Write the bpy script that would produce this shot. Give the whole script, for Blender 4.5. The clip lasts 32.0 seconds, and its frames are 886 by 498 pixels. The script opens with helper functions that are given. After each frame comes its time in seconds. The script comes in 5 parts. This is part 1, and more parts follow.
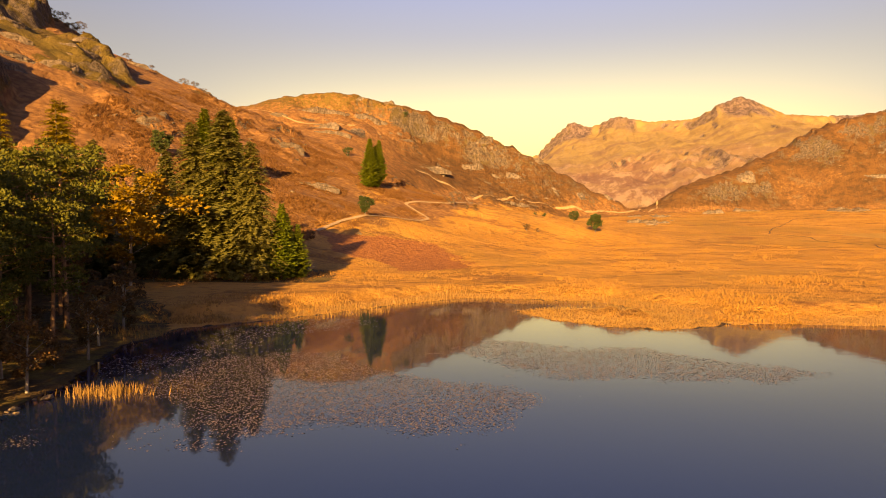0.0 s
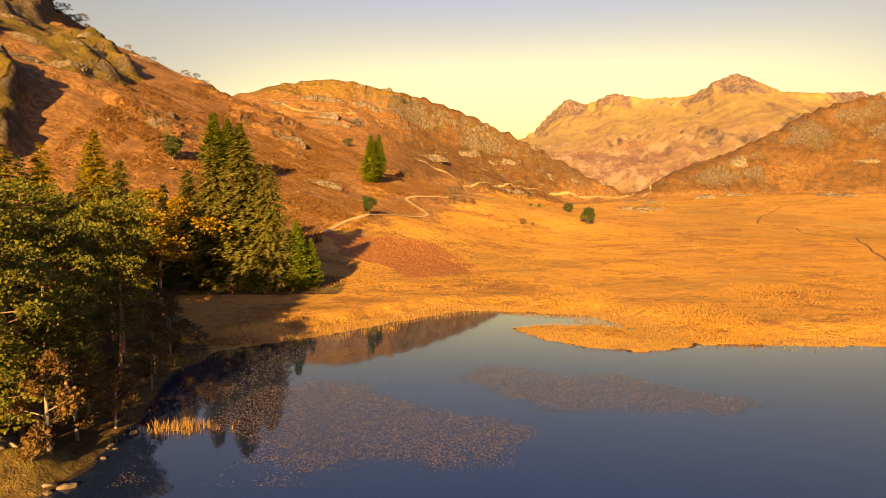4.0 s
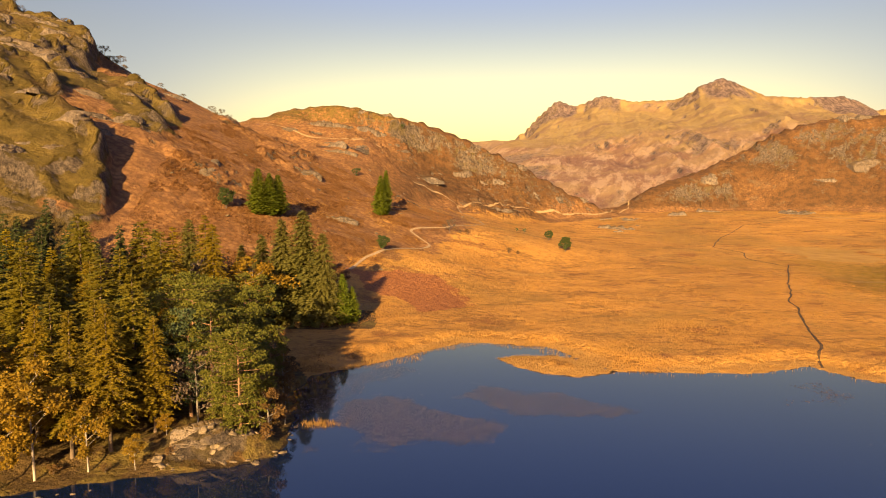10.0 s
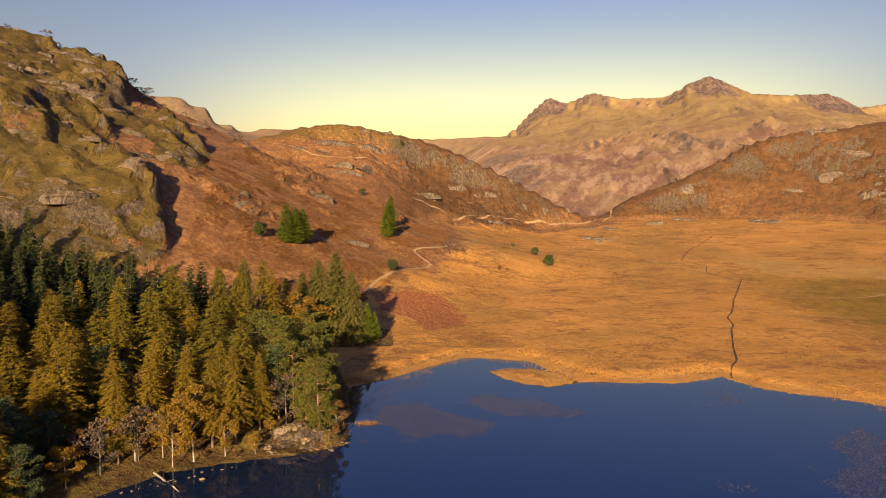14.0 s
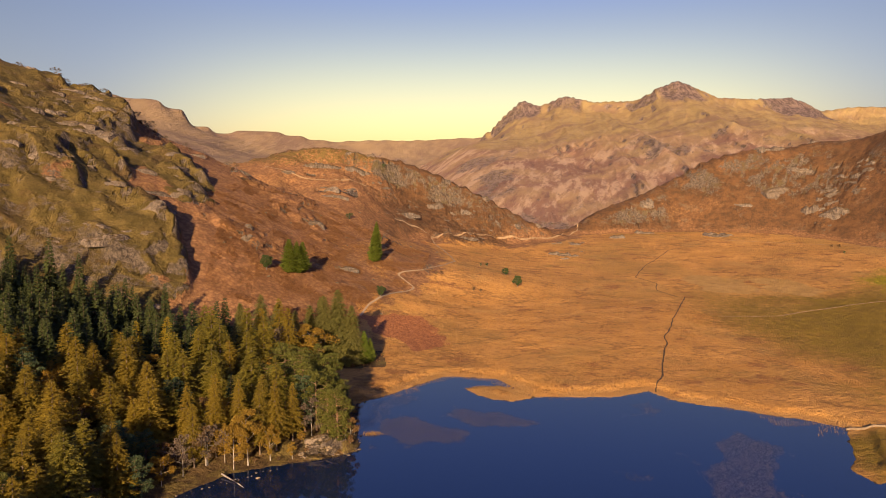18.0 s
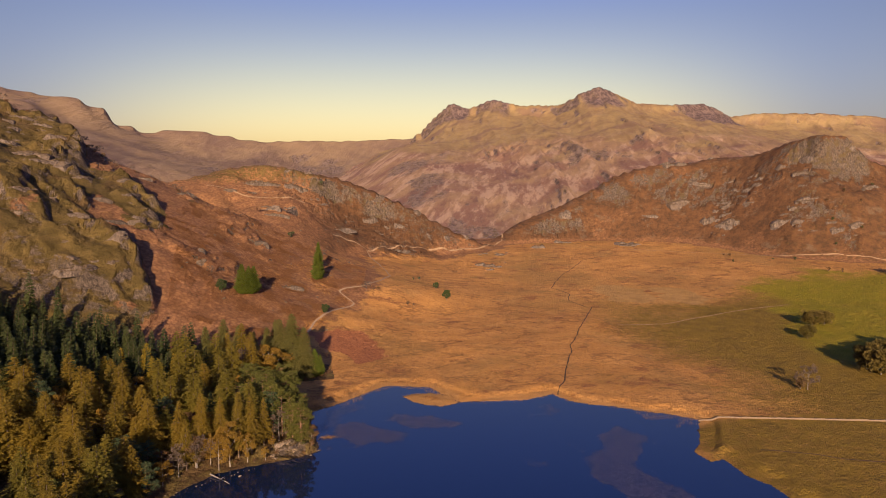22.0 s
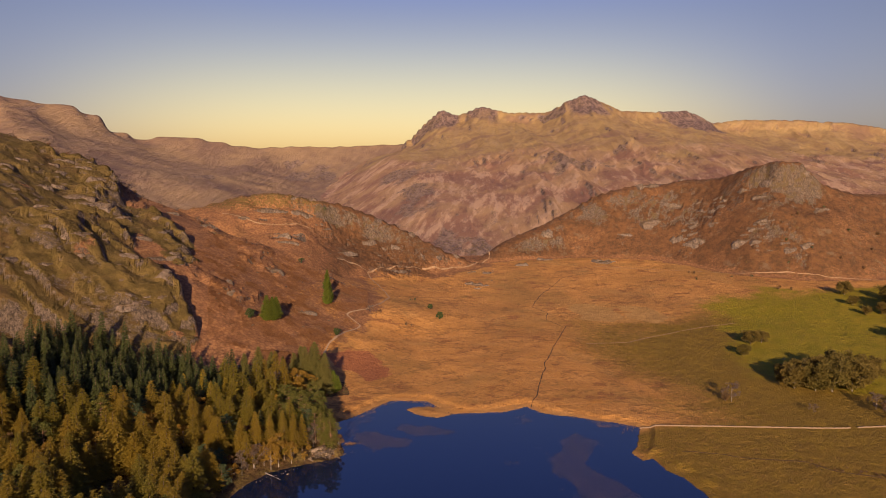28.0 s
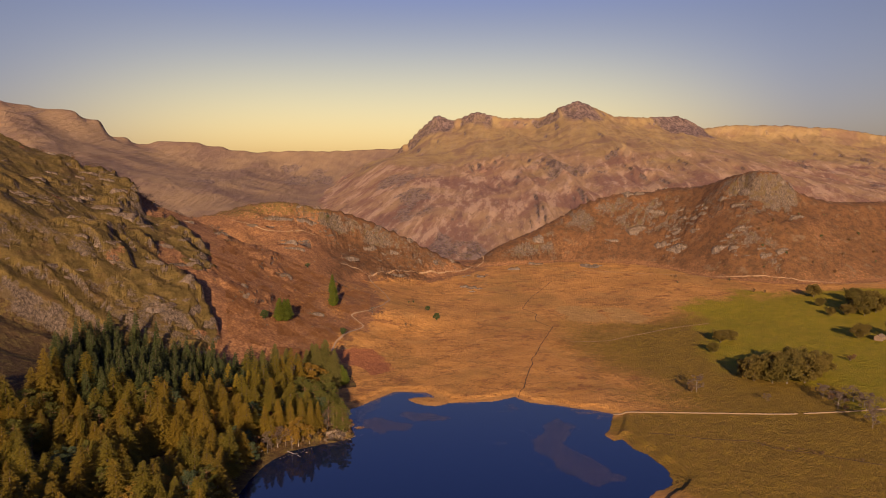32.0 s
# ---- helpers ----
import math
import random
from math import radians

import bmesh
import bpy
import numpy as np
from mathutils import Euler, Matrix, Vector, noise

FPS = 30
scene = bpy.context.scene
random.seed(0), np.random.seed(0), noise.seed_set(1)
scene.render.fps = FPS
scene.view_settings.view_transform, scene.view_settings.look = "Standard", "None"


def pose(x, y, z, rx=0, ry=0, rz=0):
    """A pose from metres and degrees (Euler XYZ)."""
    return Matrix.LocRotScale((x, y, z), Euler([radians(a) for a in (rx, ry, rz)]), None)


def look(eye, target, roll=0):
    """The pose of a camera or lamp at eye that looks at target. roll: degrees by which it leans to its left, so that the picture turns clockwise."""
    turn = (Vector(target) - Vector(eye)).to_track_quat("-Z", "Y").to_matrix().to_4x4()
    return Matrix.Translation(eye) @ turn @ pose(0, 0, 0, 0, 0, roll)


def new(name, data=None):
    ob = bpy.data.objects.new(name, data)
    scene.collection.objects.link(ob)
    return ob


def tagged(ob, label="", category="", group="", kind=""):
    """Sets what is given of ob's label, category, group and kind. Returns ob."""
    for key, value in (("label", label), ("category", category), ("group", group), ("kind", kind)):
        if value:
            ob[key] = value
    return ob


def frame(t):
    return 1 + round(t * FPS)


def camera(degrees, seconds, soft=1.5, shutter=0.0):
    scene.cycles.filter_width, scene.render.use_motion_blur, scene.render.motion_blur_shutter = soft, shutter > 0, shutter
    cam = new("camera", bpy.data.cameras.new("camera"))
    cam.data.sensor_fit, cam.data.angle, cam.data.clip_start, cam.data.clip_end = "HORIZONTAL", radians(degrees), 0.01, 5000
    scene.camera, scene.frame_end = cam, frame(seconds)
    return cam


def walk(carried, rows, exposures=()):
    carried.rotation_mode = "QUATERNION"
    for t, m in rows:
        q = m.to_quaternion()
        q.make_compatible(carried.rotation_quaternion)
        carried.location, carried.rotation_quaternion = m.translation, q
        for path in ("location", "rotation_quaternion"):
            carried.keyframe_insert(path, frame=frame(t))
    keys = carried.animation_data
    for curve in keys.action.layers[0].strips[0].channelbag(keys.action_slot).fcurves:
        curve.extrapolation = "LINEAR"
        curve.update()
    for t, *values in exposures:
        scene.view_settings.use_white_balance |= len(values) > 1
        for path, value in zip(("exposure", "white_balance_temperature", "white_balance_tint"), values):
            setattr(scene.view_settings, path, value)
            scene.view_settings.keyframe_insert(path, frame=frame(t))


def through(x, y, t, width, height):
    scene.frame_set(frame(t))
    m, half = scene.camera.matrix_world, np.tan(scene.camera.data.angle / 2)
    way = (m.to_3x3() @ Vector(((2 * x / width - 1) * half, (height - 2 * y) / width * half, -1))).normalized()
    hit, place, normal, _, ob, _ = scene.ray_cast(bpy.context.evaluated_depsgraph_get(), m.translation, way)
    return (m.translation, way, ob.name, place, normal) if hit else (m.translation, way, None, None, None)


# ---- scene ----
cam = camera(65.2, 32.0, soft=1.0)
METRES, EYE, TILT, LEAN, TURN = 390.0, 13.0, -2.1, 0.0, 0.0
ROWS = [
    (0.0, 0.0, 0.0, 0.0, 0.0, 0.0, -0.0),
    (0.5, -0.0004, -0.0031, 0.0022, -0.05, -0.01, 0.0),
    (1.0, -0.0008, -0.0063, 0.0045, -0.1, 0.02, -0.0),
    (1.5, -0.0012, -0.0099, 0.007, -0.12, 0.54, 0.02),
    (2.0, -0.0017, -0.0135, 0.0092, -0.14, 0.86, 0.02),
    (2.5, -0.0022, -0.0173, 0.0117, -0.18, -0.03, 0.05),
    (4.5, -0.0044, -0.0351, 0.0234, -0.42, -2.09, 0.05),
    (5.0, -0.005, -0.0422, 0.0264, -0.46, -2.07, 0.01),
    (5.5, -0.0056, -0.0514, 0.0293, -0.53, -2.01, -0.0),
    (6.0, -0.0063, -0.0622, 0.0322, -0.61, -1.98, -0.06),
    (6.5, -0.0071, -0.0743, 0.035, -0.69, -1.99, -0.06),
    (7.0, -0.0083, -0.0872, 0.0381, -0.75, -2.07, -0.1),
    (7.5, -0.0094, -0.1006, 0.0417, -0.82, -2.15, -0.13),
    (8.0, -0.0108, -0.1144, 0.0455, -0.84, -2.22, -0.17),
    (8.5, -0.0122, -0.1284, 0.0499, -0.91, -2.22, -0.17),
    (9.0, -0.0135, -0.1435, 0.0545, -0.99, -2.25, -0.2),
    (9.5, -0.0148, -0.1589, 0.0593, -1.04, -2.29, -0.18),
    (10.0, -0.0162, -0.1753, 0.0641, -1.14, -2.35, -0.22),
    (10.5, -0.0177, -0.1917, 0.0689, -1.25, -2.4, -0.2),
    (11.0, -0.0192, -0.209, 0.0739, -1.31, -2.47, -0.21),
    (11.5, -0.0211, -0.2258, 0.0791, -1.4, -2.57, -0.19),
    (12.0, -0.0229, -0.2433, 0.0847, -1.49, -2.66, -0.18),
    (12.5, -0.0247, -0.2604, 0.0905, -1.57, -2.75, -0.13),
    (13.0, -0.0265, -0.2784, 0.0969, -1.64, -2.84, -0.15),
    (13.5, -0.0284, -0.296, 0.1033, -1.72, -2.93, -0.13),
    (14.0, -0.0301, -0.3134, 0.1099, -1.8, -3.0, -0.09),
    (14.5, -0.0319, -0.3309, 0.1169, -1.87, -3.07, -0.09),
    (15.0, -0.0335, -0.3484, 0.124, -1.97, -3.11, -0.06),
    (15.5, -0.0351, -0.3661, 0.1312, -2.02, -3.13, -0.05),
    (17.5, -0.0419, -0.436, 0.1582, -3.01, -3.23, 0.07),
    (18.0, -0.0434, -0.454, 0.1648, -3.8, -3.27, 0.09),
    (18.5, -0.0453, -0.4717, 0.1711, -4.69, -3.31, 0.13),
    (19.0, -0.0473, -0.4895, 0.1774, -5.71, -3.37, 0.16),
    (19.5, -0.0495, -0.507, 0.1837, -6.66, -3.42, 0.18),
    (20.0, -0.052, -0.5247, 0.1902, -7.6, -3.43, 0.19),
    (20.5, -0.0547, -0.5423, 0.1963, -8.48, -3.45, 0.23),
    (21.0, -0.0575, -0.5601, 0.2028, -8.99, -3.5, 0.25),
    (21.5, -0.0605, -0.5775, 0.2093, -9.35, -3.54, 0.26),
    (22.0, -0.0637, -0.595, 0.2161, -9.51, -3.56, 0.24),
    (22.5, -0.0674, -0.6123, 0.2227, -9.62, -3.56, 0.23),
    (23.0, -0.0709, -0.6297, 0.2296, -9.71, -3.58, 0.24),
    (23.5, -0.0747, -0.6469, 0.2364, -9.76, -3.61, 0.25),
    (24.0, -0.0783, -0.6642, 0.2433, -9.83, -3.61, 0.27),
    (24.5, -0.0821, -0.681, 0.2503, -9.87, -3.66, 0.26),
    (25.0, -0.0859, -0.6977, 0.2573, -9.97, -3.71, 0.28),
    (25.5, -0.0895, -0.7141, 0.2639, -10.05, -3.7, 0.3),
    (27.5, -0.1029, -0.7811, 0.2904, -10.3, -3.68, 0.38),
    (28.0, -0.1062, -0.7979, 0.2963, -10.37, -3.66, 0.36),
    (28.5, -0.1095, -0.8149, 0.302, -10.43, -3.68, 0.36),
    (29.0, -0.113, -0.8318, 0.3077, -10.48, -3.69, 0.35),
    (29.5, -0.1164, -0.8487, 0.3127, -10.55, -3.7, 0.36),
    (30.0, -0.12, -0.8653, 0.316, -10.59, -3.67, 0.37),
    (30.5, -0.1232, -0.8818, 0.3163, -10.62, -3.63, 0.39),
    (31.0, -0.1267, -0.8983, 0.3159, -10.7, -3.57, 0.38),
    (31.5, -0.1303, -0.915, 0.3154, -10.73, -3.52, 0.36),
    (32.0, -0.1336, -0.9317, 0.3147, -10.74, -3.47, 0.34),
]
# exposure and white balance: the picture starts bright and warm, and cools and darkens on the way
LOOK = [(0.0, 1.9, 17400, 7), (2.5, 1.98, 19000, 4), (6.0, 2.04, 18600, -1), (9.0, 1.88, 12200, -2), (10.0, 1.79, 10200, -2), (13.0, 1.5, 7750, -2), (18.0, 1.35, 6950, 4), (20.0, 1.17, 6260, 8.5), (25.0, 0.98, 6450, 13), (32.0, 0.86, 6850, 14)]
walk(cam, [(t, pose(0, 0, EYE, TILT, LEAN, TURN) @ pose(METRES * x, METRES * y, METRES * z, 90 + pitch, roll, yaw)) for t, x, y, z, yaw, pitch, roll in ROWS], LOOK)

def soft_step(a, b, v):
    w = np.clip((np.asarray(v, float) - a) / (b - a), 0, 1)
    return w * w * (3 - 2 * w)


# ---- world and sun ----
SUN_FROM = 191.0      # degrees clockwise from +y: the sun stands behind the flight, a little to its left
SUN_UP = 16.0
world = bpy.data.worlds.new("sky")
scene.world = world
world.use_nodes = True
wn, wl = world.node_tree.nodes, world.node_tree.links
wn.clear()
sky = wn.new("ShaderNodeTexSky")
sky.sky_type = "NISHITA"
sky.sun_disc = False
sky.sun_elevation = radians(SUN_UP)
sky.sun_rotation = radians(SUN_FROM)
sky.air_density, sky.dust_density, sky.ozone_density = 1.2, 1.8, 1.5
# the air near the horizon is warm, most of all where the day's glow stands ahead, and the sky above it deep blue
spot = wn.new("ShaderNodeTexCoord")
high = wn.new("ShaderNodeSeparateXYZ")
wl.new(spot.outputs["Generated"], high.inputs[0])


def wmath(how, a, b=0.0):
    n = wn.new("ShaderNodeMath")
    n.operation = how
    for s, v in ((n.inputs[0], a), (n.inputs[1], b)):
        if hasattr(v, "is_linked"):
            wl.new(v, s)
        else:
            s.default_value = v
    return n.outputs[0]


def wramp(v, a, b, lo, hi):
    n = wn.new("ShaderNodeMapRange")
    n.interpolation_type = "SMOOTHSTEP"
    for k, x in zip((1, 2, 3, 4), (a, b, lo, hi)):
        n.inputs[k].default_value = x
    wl.new(v, n.inputs[0])
    return n.outputs[0]


def wmix(fac, a, b, how="MIX"):
    n = wn.new("ShaderNodeMix")
    n.data_type, n.blend_type = "RGBA", how
    for s, v in ((n.inputs[0], fac), (n.inputs[6], a), (n.inputs[7], b)):
        if hasattr(v, "is_linked"):
            wl.new(v, s)
        else:
            s.default_value = (*v, 1) if isinstance(v, tuple) else v
    return n.outputs[2]


low = wramp(high.outputs[2], 0.06, 0.27, 1.0, 0.0)
facing = wmath("ADD", wmath("MULTIPLY", high.outputs[1], 0.991), wmath("MULTIPLY", high.outputs[0], 0.130))
ahead = wramp(facing, 0.84, 0.995, 0.08, 1.0)
side = wramp(facing, 0.74, 0.99, 0.88, 1.0)
tint = wmix(wramp(high.outputs[2], 0.20, 0.46, 0.0, 1.0), (0.70, 0.60, 0.80), (0.58, 0.66, 1.62))
tint = wmix(wmath("MULTIPLY", low, ahead), tint, (1.62, 1.17, 0.80))
tint = wmix(1.0, tint, side, "MULTIPLY")
graded_colour = wmix(1.0, sky.outputs[0], tint, "MULTIPLY")
wbg = wn.new("ShaderNodeBackground")
wbg.inputs["Strength"].default_value = 0.062
wout = wn.new("ShaderNodeOutputWorld")
wl.new(graded_colour, wbg.inputs[0])
wl.new(wbg.outputs[0], wout.inputs[0])
sun = new("sun", bpy.data.lights.new("sun", "SUN"))
sun.data.energy, sun.data.angle, sun.data.color = 5.0, radians(0.6), (1.0, 0.74, 0.50)
sx, sy = math.sin(radians(SUN_FROM)), math.cos(radians(SUN_FROM))
sun.matrix_world = look((sx * 1000 * math.cos(radians(SUN_UP)), sy * 1000 * math.cos(radians(SUN_UP)), 1000 * math.sin(radians(SUN_UP))), (0, 0, 0))


# ---- materials ----
class Mat:
    """A small helper to write node materials."""
    def __init__(self, name, rough=0.9, spec=0.2):
        self.m = bpy.data.materials.new(name)
        self.m.use_nodes = True
        self.n, self.l = self.m.node_tree.nodes, self.m.node_tree.links
        self.b = self.n["Principled BSDF"]
        self.b.inputs["Roughness"].default_value = rough
        self.b.inputs["Specular IOR Level"].default_value = spec
        self.pos = self.n.new("ShaderNodeNewGeometry").outputs["Position"]

    def put(self, socket, value):
        if hasattr(value, "is_linked"):
            self.l.new(value, socket)
        elif value is not None:
            socket.default_value = value

    def noise(self, scale, detail=4.0, rough=0.6, vec=None, stretch=None):
        t = self.n.new("ShaderNodeTexNoise")
        t.inputs["Scale"].default_value, t.inputs["Detail"].default_value, t.inputs["Roughness"].default_value = scale, detail, rough
        vec = vec or self.pos
        if stretch:
            mp = self.n.new("ShaderNodeMapping")
            mp.inputs["Scale"].default_value = stretch
            self.l.new(vec, mp.inputs["Vector"])
            vec = mp.outputs[0]
        self.l.new(vec, t.inputs["Vector"])
        return t.outputs["Fac"]

    def voronoi(self, scale, feature="F1", out="Distance"):
        t = self.n.new("ShaderNodeTexVoronoi")
        t.feature = feature
        t.inputs["Scale"].default_value = scale
        self.l.new(self.pos, t.inputs["Vector"])
        return t.outputs[out]

    def ramp(self, fac, a, b, lo=0.0, hi=1.0):
        r = self.n.new("ShaderNodeMapRange")
        r.interpolation_type = "SMOOTHSTEP"
        for k, v in zip((1, 2, 3, 4), (a, b, lo, hi)):
            r.inputs[k].default_value = v
        self.l.new(fac, r.inputs[0])
        return r.outputs[0]

    def mix(self, fac, a, b, how="MIX"):
        x = self.n.new("ShaderNodeMix")
        x.data_type, x.blend_type = "RGBA", how
        self.put(x.inputs[0], fac)
        for k, v in ((6, a), (7, b)):
            self.put(x.inputs[k], (*v, 1) if isinstance(v, tuple) else v)
        return x.outputs[2]

    def math(self, how, a, b=0.0):
        x = self.n.new("ShaderNodeMath")
        x.operation = how
        self.put(x.inputs[0], a)
        self.put(x.inputs[1], b)
        return x.outputs[0]

    def attr(self, name):
        a = self.n.new("ShaderNodeAttribute")
        a.attribute_name = name
        return a.outputs["Fac"]

    def rand(self):
        return self.n.new("ShaderNodeObjectInfo").outputs["Random"]

    def island(self):
        return self.n.new("ShaderNodeNewGeometry").outputs["Random Per Island"]

    def bump(self, height, strength, distance):
        b = self.n.new("ShaderNodeBump")
        b.inputs["Strength"].default_value, b.inputs["Distance"].default_value = strength, distance
        self.l.new(height, b.inputs["Height"])
        self.l.new(b.outputs[0], self.b.inputs["Normal"])

    def done(self, colour):
        self.put(self.b.inputs["Base Color"], (*colour, 1) if isinstance(colour, tuple) else colour)
        return self.m


def ground_material():
    g = Mat("moor_ground", 0.95, 0.08)
    big, mid, fine = g.noise(0.011, 6, 0.6), g.noise(0.09, 6, 0.65), g.noise(0.8, 6, 0.75)
    streak = g.noise(0.05, 6, 0.7, stretch=(0.6, 1.2, 1.0))
    straw = g.mix(g.ramp(streak, 0.3, 0.75), (0.53, 0.262, 0.070), (0.36, 0.167, 0.044))
    straw = g.mix(g.ramp(big, 0.47, 0.66, 0, 0.6), straw, (0.25, 0.122, 0.038))
    straw = g.mix(g.ramp(g.noise(0.03, 5, 0.7), 0.56, 0.7, 0, 0.6), straw, (0.20, 0.118, 0.042))
    straw = g.mix(g.ramp(fine, 0.52, 0.8, 0, 0.6), straw, (0.18, 0.085, 0.032))
    vein = g.math("ABSOLUTE", g.math("SUBTRACT", g.noise(0.016, 5, 0.65, stretch=(0.7, 1.1, 1.0)), 0.5))
    straw = g.mix(g.ramp(vein, 0.0, 0.02, 0.55, 0.0), straw, (0.13, 0.062, 0.026))
    straw = g.mix(g.ramp(g.noise(0.022, 3, 0.5), 0.58, 0.66, 0, 0.35), straw, (0.46, 0.26, 0.08))
    straw = g.mix(g.ramp(g.noise(0.42, 4, 0.7), 0.5, 0.64, 0, 0.55), straw, (0.21, 0.100, 0.033))
    straw = g.mix(g.ramp(g.noise(0.0075, 5, 0.6), 0.5, 0.6, 0, 0.45), straw, (0.26, 0.148, 0.042))
    blot = g.ramp(g.noise(0.055, 6, 0.7, stretch=(0.7, 1.0, 1.0)), 0.56, 0.63, 0, 0.75)
    straw = g.mix(blot, straw, g.mix(g.ramp(fine, 0.4, 0.65), (0.27, 0.112, 0.04), (0.14, 0.06, 0.026)))
    straw = g.mix(g.ramp(g.noise(0.11, 6, 0.75), 0.58, 0.66, 0, 0.5), straw, (0.20, 0.115, 0.04))
    brack = g.mix(g.ramp(mid, 0.35, 0.66), (0.318, 0.155, 0.063), (0.195, 0.095, 0.042))
    brack = g.mix(g.ramp(g.noise(0.35, 6, 0.75), 0.5, 0.68, 0, 0.75), brack, (0.265, 0.146, 0.062))
    brack = g.mix(g.ramp(g.noise(0.028, 6, 0.7), 0.52, 0.68, 0, 0.6), brack, (0.235, 0.128, 0.048))
    brack = g.mix(g.ramp(g.voronoi(0.42), 0.25, 0.75, 0, 0.55), brack, (0.105, 0.047, 0.022))
    brack = g.mix(g.ramp(fine, 0.54, 0.72, 0, 0.7), brack, (0.075, 0.033, 0.017))
    green = g.mix(g.ramp(mid, 0.35, 0.65), (0.188, 0.153, 0.010), (0.236, 0.174, 0.015))
    green = g.mix(g.ramp(fine, 0.5, 0.75, 0, 0.5), green, (0.10, 0.088, 0.018))
    moss = g.mix(g.ramp(mid, 0.4, 0.62), (0.090, 0.062, 0.017), (0.135, 0.090, 0.027))
    moss = g.mix(g.ramp(g.noise(0.03, 5, 0.65), 0.54, 0.64, 0, 0.6), moss, (0.098, 0.056, 0.024))
    moss = g.mix(g.ramp(fine, 0.48, 0.7, 0, 0.8), moss, (0.055, 0.038, 0.016))
    stone = g.noise(0.55, 8, 0.8, stretch=(1, 1, 0.4))
    rock = g.mix(g.ramp(stone, 0.38, 0.62), (0.205, 0.150, 0.102), (0.066, 0.049, 0.036))
    rock = g.mix(g.ramp(g.noise(0.9, 6, 0.75, stretch=(1, 1, 0.3)), 0.5, 0.7, 0, 0.85), rock, (0.04, 0.032, 0.026))
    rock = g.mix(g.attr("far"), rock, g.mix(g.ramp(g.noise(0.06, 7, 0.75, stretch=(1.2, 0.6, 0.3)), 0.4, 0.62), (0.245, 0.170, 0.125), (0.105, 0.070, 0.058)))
    rock = g.mix(g.ramp(mid, 0.5, 0.62, 0, 0.8), rock, (0.13, 0.09, 0.036))
    at = g.n.new("ShaderNodeSeparateXYZ")
    g.l.new(g.pos, at.inputs[0])
    fall = g.n.new("ShaderNodeCombineXYZ")
    g.l.new(g.math("SUBTRACT", at.outputs[0], g.math("MULTIPLY", at.outputs[2], 1.15)), fall.inputs[0])
    g.l.new(g.math("MULTIPLY", at.outputs[1], 0.22), fall.inputs[1])
    g.l.new(g.math("MULTIPLY", at.outputs[2], 0.16), fall.inputs[2])
    run = g.noise(0.030, 6, 0.66, vec=fall.outputs[0])
    thread = g.noise(0.075, 5, 0.7, vec=fall.outputs[0])
    tract = g.noise(0.0055, 5, 0.6)
    speck = g.noise(0.06, 6, 0.75, stretch=(1.3, 0.4, 0.7))
    farc = g.mix(g.ramp(tract, 0.42, 0.58), (0.205, 0.110, 0.070), (0.280, 0.172, 0.088))
    farc = g.mix(g.ramp(run, 0.50, 0.62, 0, 0.75), farc, (0.400, 0.262, 0.160))
    farc = g.mix(g.ramp(run, 0.34, 0.46, 0.7, 0), farc, (0.140, 0.074, 0.055))
    farc = g.mix(g.ramp(thread, 0.56, 0.68, 0, 0.55), farc, (0.375, 0.25, 0.16))
    farc = g.mix(g.ramp(speck, 0.55, 0.68, 0, 0.6), farc, (0.12, 0.075, 0.055))
    farh = g.mix(g.ramp(g.noise(0.012, 7, 0.7), 0.4, 0.62), (0.300, 0.202, 0.084), (0.232, 0.146, 0.068))
    farh = g.mix(g.ramp(run, 0.50, 0.64, 0, 0.5), farh, (0.31, 0.212, 0.108))
    farh = g.mix(g.ramp(tract, 0.53, 0.60, 0, 0.6), farh, (0.19, 0.110, 0.072))
    farh = g.mix(g.ramp(speck, 0.56, 0.7, 0, 0.5), farh, (0.16, 0.105, 0.065))
    face = g.noise(0.07, 7, 0.75, stretch=(1, 0.5, 0.14))
    face = g.mix(g.ramp(face, 0.40, 0.60), (0.21, 0.142, 0.108), (0.085, 0.056, 0.047))
    wob = g.math("MULTIPLY", g.math("SUBTRACT", g.noise(0.25, 6, 0.75), 0.5), 1.1)

    def mask(name, lo=0.4, hi=0.6):
        return g.ramp(g.math("ADD", g.attr(name), wob), lo, hi)
    c = g.mix(mask("bracken", 0.35, 0.65), straw, brack)
    c = g.mix(mask("rust", 0.35, 0.6), c, g.mix(g.ramp(fine, 0.42, 0.66), (0.33, 0.128, 0.048), (0.18, 0.066, 0.028)))
    c = g.mix(mask("far"), c, g.mix(mask("high", 0.2, 0.8), farc, farh))
    c = g.mix(mask("cliff", 0.3, 0.75), c, face)
    dale = g.mix(g.ramp(g.noise(0.004, 6, 0.65), 0.4, 0.62), (0.245, 0.162, 0.088), (0.172, 0.110, 0.072))
    c = g.mix(mask("dale"), c, g.mix(g.ramp(run, 0.5, 0.66, 0, 0.4), dale, (0.28, 0.19, 0.115)))
    c = g.mix(mask("moss", 0.35, 0.65), c, moss)
    heath = g.mix(g.ramp(g.noise(0.12, 7, 0.78), 0.4, 0.62), (0.128, 0.062, 0.026), (0.074, 0.040, 0.020))
    heath = g.mix(g.ramp(g.noise(0.05, 6, 0.75), 0.55, 0.66, 0, 0.7), heath, (0.145, 0.098, 0.056))
    c = g.mix(mask("heath", 0.3, 0.8), c, heath)
    c = g.mix(mask("dull", 0.2, 1.0), c, g.mix(g.ramp(mid, 0.35, 0.65), (0.200, 0.124, 0.018), (0.158, 0.098, 0.016)))
